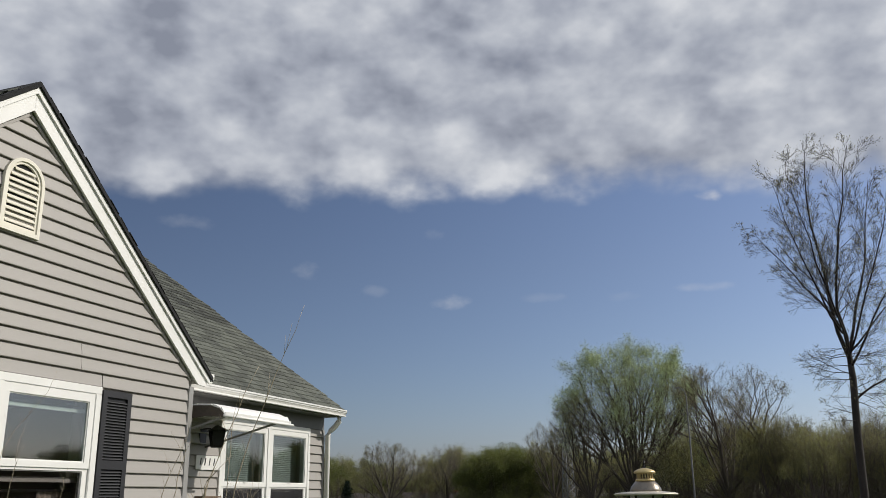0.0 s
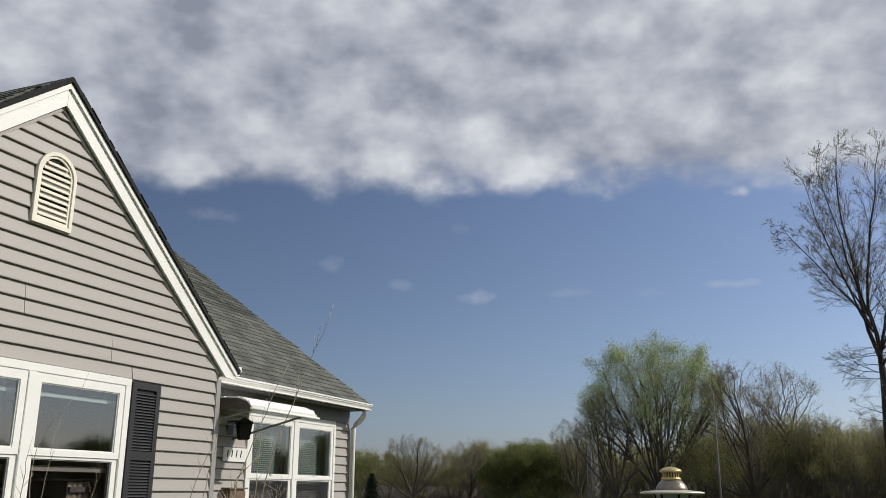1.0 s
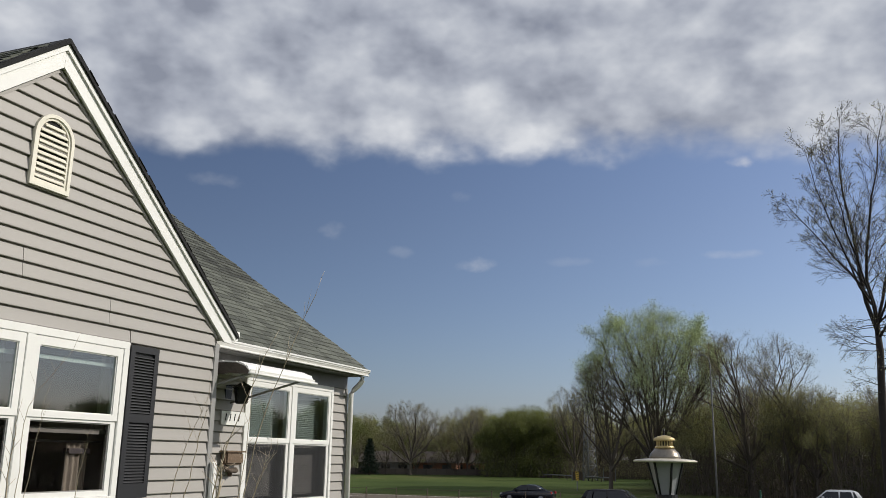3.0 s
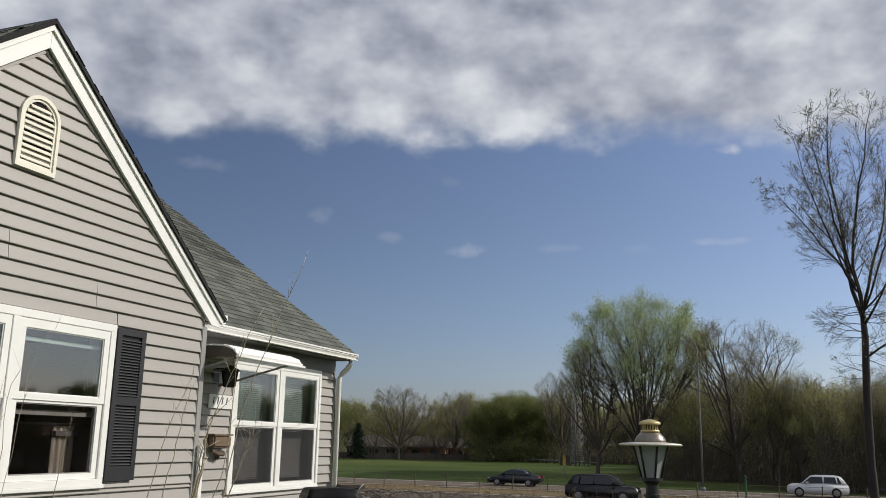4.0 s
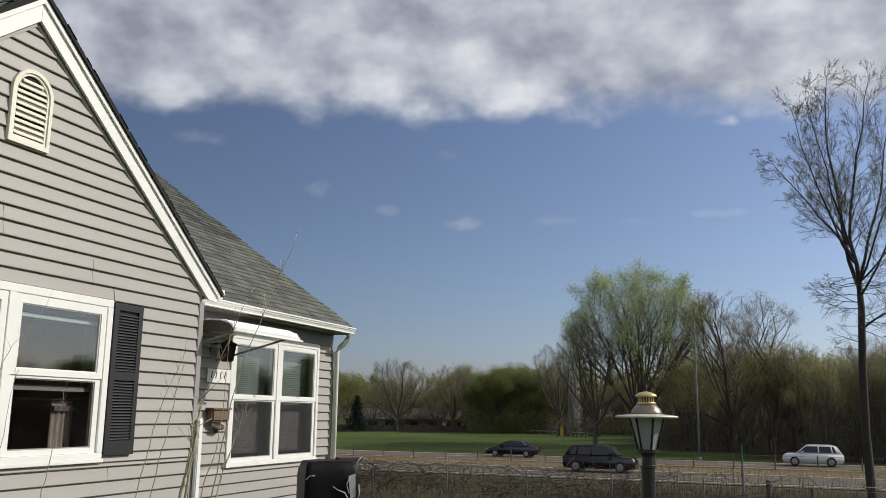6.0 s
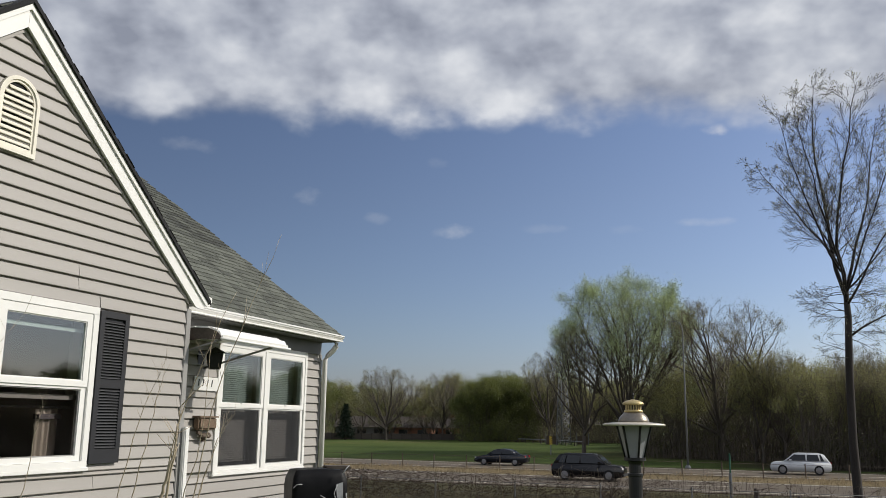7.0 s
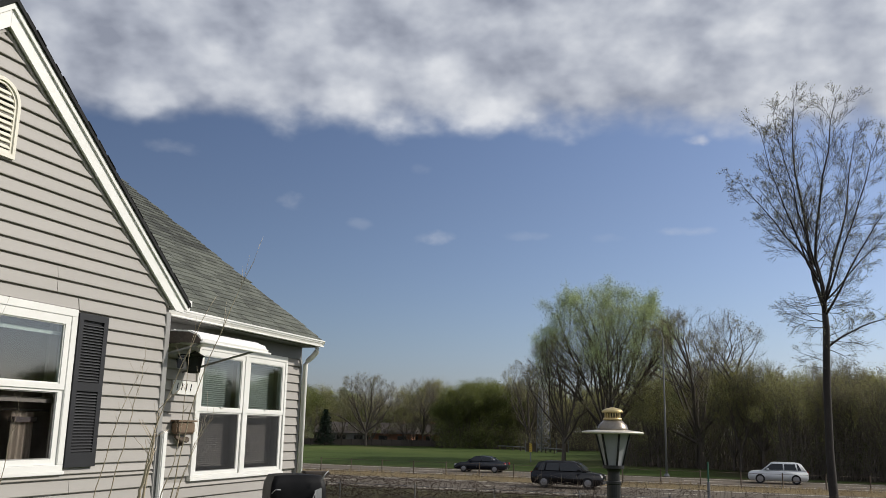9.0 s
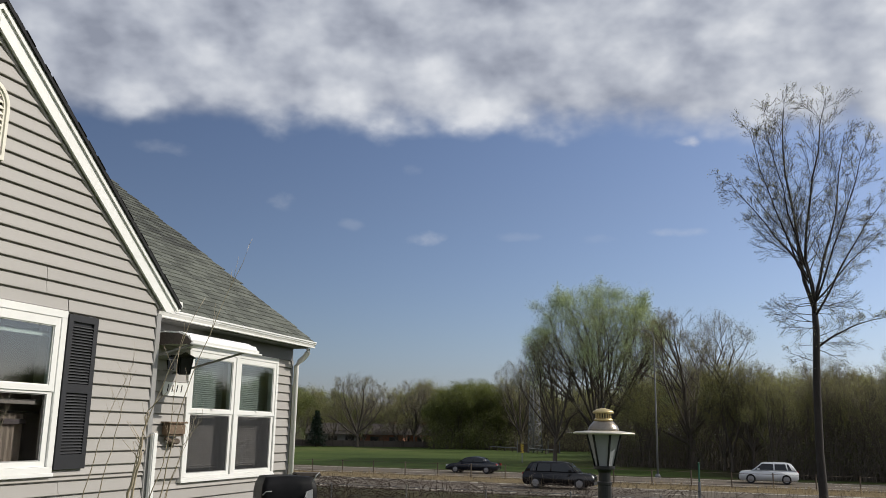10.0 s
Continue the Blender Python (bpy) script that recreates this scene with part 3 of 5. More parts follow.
        part("shingle_edge", prism(o, "x", 0.086, 0.099), DARKSHINGLE, house, "black shingle edge along the gable")
        o = [r(0, 5.125), r(2.6, 5.125), r(2.6, 5.110), r(0, 5.110)]
        part("gable_soffit", prism(o, "x", 0.0, 0.035), WHITE, house)
        o = [r(0, 5.078), r(2.55, 5.078), r(2.55, 5.044), r(0, 5.044)]
        part("siding_channel", prism(o, "x", 0.0, 0.022), SIDING, house)
        # worn ends of the shingle courses along the rake
        rng = random.Random(41 + sgn)
        d = 0.12
        while d < toe - 0.1:
            w = rng.uniform(0.07, 0.14)
            lift = rng.uniform(0.002, 0.010)
            part("shingle_end", prism([r(d, 5.358), r(d, 5.358 + lift), r(d + w, 5.358 + lift * 0.4), r(d + w, 5.358)], "x", 0.02, 0.099 + rng.uniform(0.0, 0.010)), DARKSHINGLE, house)
            d += w + rng.uniform(0.005, 0.05)
    # wing gutter with its white end at the rake's foot
    g = part("wing_gutter", prism([(1.045, 3.035), (1.10, 3.04), (1.135, 3.09), (1.135, 3.135), (1.045, 3.135)], "x", -0.62, 0.055), WHITE, house, "short white gutter of the gabled wing")
    part("gutter_cap", prism([(1.040, 3.030), (1.103, 3.035), (1.142, 3.088), (1.142, 3.140), (1.040, 3.140)], "x", 0.0555, 0.062), WHITE, g)
    # main eave: gutter, soffit, frieze
    ex = -0.278
    gut = [(ex - 0.115, 3.015), (ex - 0.045, 3.015), (ex - 0.02, 3.04), (ex, 3.062), (ex, 3.088), (ex - 0.012, 3.088), (ex - 0.012, 3.073), (ex - 0.115, 3.073)]
    g = part("gutter", prism(gut, "y", 0.845, 5.15), WHITE, house, "white eave gutter")
    part("gutter_bead", box(ex - 0.007, ex + 0.012, 0.845, 5.155, 3.080, 3.100), WHITE, g)
    part("gutter_step", box(ex - 0.05, ex - 0.006, 0.845, 5.155, 3.005, 3.022), WHITE, g)
    part("gutter_cap", prism([(ex - 0.12, 3.01), (ex - 0.04, 3.01), (ex - 0.014, 3.04), (ex + 0.006, 3.06), (ex + 0.006, 3.102), (ex - 0.12, 3.102)], "y", 5.151, 5.158), WHITE, g)
    # Soffit, fascia and frieze coloured darker for the eave's shade.
    part("eave_soffit", box(W2X - 0.01, ex - 0.119, 0.845, 5.15, 3.0, 3.012), EAVE_SHADE, house)
    part("eave_fascia", box(ex - 0.139, ex - 0.1165, 0.845, 5.15, 3.013, 3.06), EAVE_SHADE, house)
    part("frieze_board", box(W2X - 0.016, W2X + 0.014, 0.845, 5.085, 2.806, 2.999), EAVE_SHADE, house)
    t = Tubes()
    t.tube([(ex - 0.06, 5.03, 2.99), (ex - 0.062, 5.03, 2.93), (ex - 0.13, 5.05, 2.86), (W2X + 0.13, 5.09, 2.80), (W2X + 0.075, 5.10, 2.73), (W2X + 0.07, 5.10, 0.35)], [0.041] * 6, 8)
    part("downspout", t.wood(WHITE), WHITE, house, "white aluminium downspout")
    # corner posts
    part("corner_post", box(-0.12, 0.026, 0.753, 0.838, 0.15, 2.97, bevel=0.006), GREYTRIM, house, "grey siding corner post")
    part("corner_post", box(W2X - 0.1, W2X + 0.022, 5.046, 5.098, 0.15, 2.805), GREYTRIM, house)
    # Added white strip: paints the sunlit lower part of the corner post.
    part("lit_post_strip", box(0.03, 0.08, 0.80, 0.875, 0.25, 1.72, bevel=0.01), WHITE, house, "white strip standing in for the sunlit lower corner post")
    windows(house, 0.0, oy0, oy1, -1.73, oz0, oz1, 0.070, 0.064, 0.075, (2.128, 2.666), (1.466, 2.052), True)
    windows(house, W2X, ny0, ny1, 3.482, nz0, nz1, 0.080, 0.040, 0.062, (2.006, 2.655), (1.217, 1.936), False)
    # gable vent
    cy, r = -1.748, 0.217
    zs = 4.425
    arch = lambda rr, zb: [(cy - rr, zb), (cy + rr, zb)] + [(cy + rr * math.cos(a), zs + rr * math.sin(a)) for a in [math.pi * k / 18 for k in range(19)]]
    vent = part("gable_vent", prism(arch(r - 0.03, 4.00), "x", 0.0, 0.012), DARKSHINGLE, house, "cream arched louvre vent")
    for ro, ri, x_in, x_out in ((r, r - 0.032, 0.01, 0.045), (r - 0.032, r - 0.055, 0.01, 0.032)):
        fb = bmesh.new()
        outer, inner = arch(ro, 3.970 + (r - ro)), arch(ri, 3.970 + (r - ri) * 1.2)
        n = len(outer)
        vo = [[fb.verts.new((xx, *p)) for p in outer] for xx in (x_in, x_out)]
        vi = [[fb.verts.new((xx, *p)) for p in inner] for xx in (x_in, x_out)]
        for i in range(n):
            j = (i + 1) % n
            fb.faces.new((vo[1][i], vo[1][j], vi[1][j], vi[1][i]))
            fb.faces.new((vo[0][i], vo[1][i], vo[1][j], vo[0][j]))
            fb.faces.new((vi[0][i], vi[0][j], vi[1][j], vi[1][i]))
        part("vent_frame", fb, CREAM, vent)
    for k in range(11):
        z = 4.045 + k * 0.0515
        half = r - 0.058 if z < zs else math.sqrt(max(0.0, (r - 0.058) ** 2 - (z + 0.03 - zs) ** 2)) if z + 0.03 - zs < r - 0.06 else 0
        if half > 0.03:
            sb = prism([(0.012, z + 0.030), (0.032, z), (0.037, z + 0.004), (0.037, z + 0.012), (0.016, z + 0.038)], "y", cy - half, cy + half)
            part("vent_slat", sb, CREAM, vent)
    # shutter
    sy0, sy1, sz0, sz1 = -0.560, -0.165, 1.390, 2.790
    sb = bmesh.new()
    st = 0.058
    for a in ((sy0, sy0 + st, sz0, sz1), (sy1 - st, sy1, sz0 + 0.0, sz1), (sy0 + st, sy1 - st, sz1 - 0.06, sz1), (sy0 + st, sy1 - st, 2.075, 2.155), (sy0 + st, sy1 - st, sz0, sz0 + 0.13)):
        box(0.012, 0.048, *a, sb)
    box(0.010, 0.024, sy0 + st, sy1 - st, sz0, sz1, sb)
    sh = part("shutter", sb, SHUTTER, house, "black louvred plastic shutter")
    slat = mesh_of(prism([(0.024, 0.0), (0.046, 0.0), (0.044, 0.006), (0.024, 0.024)], "y", sy0 + st, sy1 - st), SHUTTER)
    for lo, n in ((1.530, 20), (2.165, 20)):
        for k in range(n):
            s = new("shutter_slat", slat)
            s.parent, s.location = sh, (0, 0, lo + k * 0.0272)
    # entrance awning
    prof = [(W2X + 0.02, 2.755), (-0.33, 2.784), (0.0, 2.796), (0.18, 2.786), (0.29, 2.748), (0.342, 2.698), (0.36, 2.658)]
    ab = bmesh.new()
    lo = [(x, z - 0.008) for x, z in prof][::-1]
    prism(prof + lo, "y", 0.95, 2.36, ab)
    aw = part("awning", ab, WHITE, house, "white curved metal entrance awning")
    for k in range(5):
        (xa, za), (xb, zb2) = prof[1 + k], prof[2 + k]
        nx, nz = -(zb2 - za), xb - xa
        ln = math.hypot(nx, nz)
        nx, nz = nx / ln * 0.010, nz / ln * 0.010
        o = [(xa + 0.01, za), (xa + 0.01 + nx, za + nz), (xb - 0.012 + nx, zb2 + nz), (xb - 0.006, zb2)]
        part("awning_panel", prism(o, "y", 0.955, 2.355), WHITE, aw)
    # The end panel's dark colour stands for shade at the awning's end and underside.
    part("awning_end", prism([(x, z - 0.009) for x, z in prof] + [(0.10, 2.662), (W2X + 0.02, 2.60)], "y", 0.940, 0.949), OLDWOOD, aw, "awning end panel coloured dark for the shade under it")
    t = Tubes()
    t.tube([(0.358, 0.93, 2.660), (0.358, 2.41, 2.660)], [0.014, 0.014], 8)
    part("awning_lip", t.wood(WHITE), WHITE, aw)
    for y, yw in ((0.98, 1.02), (2.03, 2.02)):
        t = Tubes()
        t.tube([(W2X + 0.02, yw, 2.41), (0.34, y, 2.655)], [0.013, 0.013], 6)
        part("awning_arm", t.wood(GREYTRIM), GREYTRIM, aw, "dull grey awning arm")
    return house, wall1, wall2, roof, wr


house, wall1, wall2, main_roof, wing_roofs = build_house()


def build_house_things():
    # curtain behind the gable window
    for y0, y1, z0, z1, x in ((-0.985, -0.72, 0.9, 1.875, -0.20),):
        c = thing("curtain", "beige curtain panel with a dark patterned band inside the window", "curtain", (x, 0, 0))
        bm = bmesh.new()
        cols = 28
        for zz in (z0, z1):
            for k in range(cols):
                bm.verts.new((0.009 * math.sin(k * 0.9), y0 + (y1 - y0) * k / (cols - 1), zz))
        bm.verts.ensure_lookup_table()
        for k in range(cols - 1):
            bm.faces.new([bm.verts[i] for i in (k, k + 1, cols + k + 1, cols + k)])
        bmesh.ops.solidify(bm, geom=list(bm.faces), thickness=0.003)
        part("fabric", bm, CURTAIN, c)
        part("band", box(-0.035, 0.035, y0 + 0.005, y1 - 0.005, 1.785, 1.83), CURTAINBAND, c)
        part("rod", box(-0.01, 0.01, y0 - 0.5, y1 + 0.15, 1.88, 1.90), CURTAINBAND, c)
    # side drapes in the upper lights
    for y0 in (-0.64, -1.93):
        c = thing("curtain", "grey-green side drape behind the glass", "curtain", (-0.22, 0, 0))
        bm = bmesh.new()
        for zz in (2.0, 2.75):
            for k in range(10):
                bm.verts.new((0.015 * math.sin(k * 1.6), y0 + 0.018 * k, zz))
        bm.verts.ensure_lookup_table()
        for k in range(9):
            bm.faces.new([bm.verts[i] for i in (k, k + 1, 10 + k + 1, 10 + k)])
        bmesh.ops.solidify(bm, geom=list(bm.faces), thickness=0.003)
        part("fabric", bm, CURTAIN, c)
    # blinds in the front window
    slat = mesh_of(prism([(-0.007, 0.011), (0.007, -0.012), (0.009, -0.011), (-0.005, 0.012)], "y", 0, 0.90), BLIND)
    for y0 in (2.53, 3.66):
        b = thing("window_blind", "white horizontal slat blind lowered behind the glass", "blind", (W2X - 0.16, y0, 0), group="blinds in the front window")
        part("head_rail", box(-0.02, 0.02, 0, 0.90, 2.66, 2.70), BLIND, b)
        for k in range(52):
            s = new("slat", slat)
            s.parent, s.location = b, (0, 0, 1.30 + k * 0.0262)
        part("bottom_rail", box(-0.015, 0.015, 0, 0.90, 1.262, 1.282), BLIND, b)
    # wall lantern by the door
    l = thing("wall_lantern", "black metal wall lantern beside the entrance", "lamp", (W2X + 0.215, 1.97, 2.405))
    part("back_plate", box(-0.17, -0.155, -0.05, 0.05, 0.05, 0.3), BLACKMETAL, l)
    part("arm", box(-0.155, 0.0, -0.012, 0.012, 0.29, 0.31), BLACKMETAL, l)
    part("roof", lathe([(0.0, 0.36), (0.03, 0.34), (0.115, 0.27), (0.12, 0.255), (0.0, 0.255)], 4), BLACKMETAL, l)
    part("body", lathe([(0.0, 0.02), (0.06, 0.02), (0.085, 0.25), (0.0, 0.25)], 4), SHUTTER, l, "dark smoked glass body")
    for k in range(4):
        a = 2 * math.pi * k / 4
        t = Tubes()
        t.tube([(0.062 * math.cos(a), 0.062 * math.sin(a), 0.0), (0.088 * math.cos(a), 0.088 * math.sin(a), 0.26)], [0.009, 0.009], 4)
        part("corner_bar", t.wood(BLACKMETAL), BLACKMETAL, l)
    l.scale = (1.25, 1.25, 0.72)
    part("foot", lathe([(0.0, -0.02), (0.05, -0.015), (0.066, 0.02), (0.0, 0.02)], 8), BLACKMETAL, l)
    # number plate: the characters are plain bars
    n = thing("number_plate", "white plate with dark slanted marks beside the window", "sign", (W2X + 0.024, 2.08, 2.235))
    part("plate", box(0, 0.012, -0.24, 0.247, -0.09, 0.075), WHITE, n)
    for k in range(4):
        y = -0.170 + 0.092 * k
        part("bar", prism([(y, -0.04), (y + 0.015, -0.04), (y + 0.032, 0.045), (y + 0.016, 0.045)], "x", 0.012, 0.016), BLACKMETAL, n)
    m = thing("basket", "small brown wicker basket hung on the siding", "basket", (W2X + 0.024, 2.06, 1.675))
    part("body", box(0, 0.10, -0.18, 0.18, 0, 0.15, bevel=0.02), WICKER, m)
    part("rim", box(-0.002, 0.112, -0.19, 0.19, 0.145, 0.165), WICKER, m)
    m = thing("wall_ornament", "rusty dark metal bird ornament on the siding", "ornament", (W2X + 0.024, 2.07, 1.605))
    ob = bmesh.new()
    bmesh.ops.create_icosphere(ob, subdivisions=3, radius=1.0, matrix=Matrix.Translation((0.05, 0, 0)) @ Matrix.Diagonal((0.045, 0.115, 0.038, 1)))
    for v in ob.verts:
        v.co.z += 0.02 * noise.noise(v.co * 14) + 0.14 * v.co.y * abs(v.co.y) * 3
    box(0.0, 0.05, -0.01, 0.01, -0.07, -0.02, ob)
    prism([(-0.06, -0.02), (-0.16, 0.03), (-0.15, 0.06), (-0.05, 0.03)], "x", 0.03, 0.06, ob)
    part("body", ob, RUSTY, m)


build_house_things()


def build_grill():
    g = thing("covered_grill", "barbecue grill under a torn black vinyl cover", "grill", (0.40, 3.145, 0.2), 40)
    g.scale = (1.09, 1.09, 1.09)
    bm = box(-0.32, 0.31, -0.27, 0.27, 0.02, 0.92)
    bmesh.ops.subdivide_edges(bm, edges=list(bm.edges), cuts=9, use_grid_fill=True)
    for v in bm.verts:
        u = max(0.0, (v.co.z - 0.74) / 0.18)
        r = 1 - 0.13 * u ** 2.4
        v.co.x *= r + 0.012 * noise.noise((v.co.y * 6, v.co.z * 4, 3))
        v.co.y *= r - 0.10 * u * u
        v.co.y += 0.018 * noise.noise((v.co.x * 5, v.co.z * 5, 1))
        v.co.z -= 0.02 * u * (v.co.x / 0.35) ** 2
        if v.co.z < 0.72:
            v.co.y += 0.010 * math.sin(v.co.x * 38) * (0.72 - v.co.z)
    part("cover", bm, COVER, g, smooth_faces=True)
    part("side_shelf", box(0.12, 0.42, 0.02, 0.24, 0.90, 0.945, bevel=0.01), OLDWOOD, g, "dark brown side shelf")
    part("cover_hem", box(-0.355, 0.30, -0.292, -0.272, 0.40, 0.425), BLACKMETAL, g)
    bm = bmesh.new()
    pts = [(0.17, 0.75), (0.25, 0.78), (0.26, 0.52), (0.20, 0.50)]
    prism(pts, "y", -0.300, -0.288, bm)
    part("torn_patch", bm, TORN, g, "pale grey torn patch")
    rng = random.Random(5)
    for s in ([(-0.01, 0.64), (0.05, 0.60), (0.13, 0.57), (0.17, 0.50), (0.16, 0.36), (0.19, 0.22)], [(-0.32, 0.72), (-0.28, 0.76), (-0.22, 0.76)], [(0.24, 0.86), (0.28, 0.93), (0.32, 0.97)], [(0.18, 0.56), (0.15, 0.66), (0.19, 0.76)], [(0.29, 0.66), (0.30, 0.55), (0.28, 0.48)], [(0.24, 0.45), (0.27, 0.36), (0.25, 0.28)]):
        t = Tubes()
        t.tube([(x, -0.30 - 0.008 * rng.random(), z) for x, z in s], [0.004 + 0.005 * rng.random() for _ in s], 4)
        part("torn_strip", t.wood(TORN), TORN, g, "frayed pale strip")
    for x in (-0.3, 0.28):
        for y in (-0.22, 0.22):
            part("leg", box(x - 0.02, x + 0.02, y - 0.02, y + 0.02, 0.0, 0.05), BLACKMETAL, g)


build_grill()


def build_lamp_post():
    l = thing("post_lamp", "black garden post lamp with a tin hat and brass cap", "lamp", (4.972, -0.893, 0.2))
    z = 1.606                                   # hat rim above the ground
    part("post", lathe([(0.0, 0.0), (0.075, 0.0), (0.075, 0.03), (0.05, 0.06), (0.046, 0.4), (0.046, z - 0.35), (0.052, z - 0.345), (0.052, z - 0.33), (0.041, z - 0.325), (0.041, z - 0.265), (0.0, z - 0.265)], 20), BLACKMETAL, l, smooth_faces=False)
    part("holder", lathe([(0.0, z - 0.268), (0.042, z - 0.268), (0.05, z - 0.25), (0.074, z - 0.243), (0.074, z - 0.222), (0.0, z - 0.222)], 20), BLACKMETAL, l)
    g = part("glass", lathe([(0.0, z - 0.222), (0.060, z - 0.222), (0.112, z - 0.012), (0.0, z - 0.012)], 6), FROSTED, l, "six frosted grey panes")
    for k in range(6):
        a = 2 * math.pi * k / 6
        t = Tubes()
        t.tube([(0.063 * math.cos(a), 0.063 * math.sin(a), z - 0.225), (0.117 * math.cos(a), 0.117 * math.sin(a), z - 0.006)], [0.007, 0.008], 4)
        part("rib", t.wood(BLACKMETAL), BLACKMETAL, g)
    hat = part("hat", lathe([(0.0, z - 0.012), (0.205, z - 0.012), (0.212, z - 0.006), (0.212, z + 0.0), (0.19, z + 0.006), (0.108, z + 0.014), (0.0, z + 0.016)], 40), TIN, l, "weathered pale tin hat", True)
    part("dome", lathe([(0.0, z + 0.012), (0.107, z + 0.012), (0.104, z + 0.026), (0.093, z + 0.050), (0.072, z + 0.072), (0.063, z + 0.082), (0.0, z + 0.082)], 40), DOMETIN, hat, "tarnished brown-grey tin dome", True)
    part("brass_neck", lathe([(0.0, z + 0.080), (0.066, z + 0.080), (0.064, z + 0.092), (0.056, z + 0.098), (0.0, z + 0.098)], 32), BRASS, hat, "worn brass neck", True)
    part("cage_core", lathe([(0.0, z + 0.096), (0.040, z + 0.096), (0.040, z + 0.132), (0.0, z + 0.132)], 20), BLACKMETAL, hat)
    bar = mesh_of(box(0.046, 0.055, -0.004, 0.004, z + 0.094, z + 0.134), BRASS)
    for k in range(18):
        o = new("cage_bar", bar)
        o.parent, o.rotation_euler = hat, (0, 0, 2 * math.pi * k / 18)
    part("cap", lathe([(0.0, z + 0.130), (0.070, z + 0.130), (0.075, z + 0.137), (0.068, z + 0.148), (0.045, z + 0.160), (0.012, z + 0.168), (0.0, z + 0.169)], 32), BRASS, hat, "yellow brass domed cap", True)
    part("finial", lathe([(0.0, z + 0.165), (0.006, z + 0.165), (0.004, z + 0.19), (0.008, z + 0.2), (0.003, z + 0.215), (0.0, z + 0.22)], 8), BLACKMETAL, hat)


build_lamp_post()


# ---- trees ----
def sprout(T, p, d, length, r, level, rng, o):
    """One branch and all that grows from it. o: number of children by level, spread, upward pull, leaf size and count."""
    n = 5 if level >= 2 else 3
    pts, radii, dirs = [p.copy()], [r], [d.copy()]
    q, dd = p.copy(), d.copy()
    for i in range(n):
        dd = (dd + Vector((rng.gauss(0, 1), rng.gauss(0, 1), rng.gauss(0, 1))) * o["wobble"] + Vector((0, 0, o["lift"]))).normalized()
        q = q + dd * (length / n)
        if "dome" in o:
            cz, rad, hh = o["dome"]
            if (q.x * q.x + q.y * q.y) / rad ** 2 + ((q.z - cz) / hh) ** 2 > rng.uniform(0.85, 1.12):
                q = pts[-1] + (q - pts[-1]) * 0.3
        pts.append(q.copy())
        radii.append(max(r * (1 - 0.8 * (i + 1) / n), o["thin"]))
        dirs.append(dd.copy())
    T.tube(pts, radii, 6 if level >= 3 else (4 if level == 2 else 3), cap=False)
    if level == 0:
        for k in range(o["leaves"]):
            i = rng.randint(1, n)
            T.leaf(pts[i] + Vector((rng.gauss(0, 1), rng.gauss(0, 1), rng.gauss(0, 1))) * o["scatter"], o["leaf"] * rng.uniform(0.6, 1.3), rng)
        return
    kids = o["kids"][level]
    for k in range(kids):
        u = 0.22 + 0.78 * (k + rng.random()) / kids
        i = min(int(u * n), n - 1)
        f = u * n - i
        at = pts[i].lerp(pts[i + 1], f)
        base = dirs[i + 1]
        side = base.cross(Vector((rng.gauss(0, 1), rng.gauss(0, 1), rng.gauss(0, 1)))).normalized()
        ang = radians(rng.uniform(*o["angle"]))
        nd = (base * math.cos(ang) + side * math.sin(ang)).normalized()
        sprout(T, at, nd, length * rng.uniform(0.40, 0.62) * (1.15 - 0.45 * u), max(radii[i] * 0.55, o["thin"]), level - 1, rng, o)


def tree_meshes(seed, tall, trunk, limbs, reach, bark, leafmat, **o):
    rng = random.Random(seed)
    opts = dict(kids={3: 6, 2: 5, 1: 4}, wobble=0.14, lift=0.10, angle=(22, 52), leaf=0.22, leaves=5, scatter=0.35, thin=0.012)
    opts.update(o)
    T = Tubes()
    lean = Vector((rng.uniform(-0.05, 0.05), rng.uniform(-0.05, 0.05), 1))
    r0 = tall * 0.017
    top = lean * tall * trunk
    T.tube([Vector((0, 0, -0.4)), lean * 0.3, top * 0.5, top], [r0 * 1.5, r0 * 1.1, r0 * 0.9, r0 * 0.75], 8)
    for k in range(limbs):
        a = 2 * math.pi * (k + rng.random() * 0.7) / limbs
        out = rng.uniform(0.25, 1.0) * reach
        start = top * rng.uniform(0.62, 1.0)
        d = Vector((math.cos(a) * out, math.sin(a) * out, 1.0)).normalized()
        sprout(T, start, d, (tall - start.z) * rng.uniform(0.72, 0.95), r0 * rng.uniform(0.38, 0.6), 3, rng, opts)
    return T.wood(bark), T.leaves(leafmat)


def tree(meshes, label, place, turn, size, group="", category="tree"):
    t = thing("tree", label, category, place, turn, group)
    t.scale = (size[0], size[0], size[1])
    w = new("trunk", meshes[0])
    c = new("crown", meshes[1])
    w.parent = c.parent = t
    return t


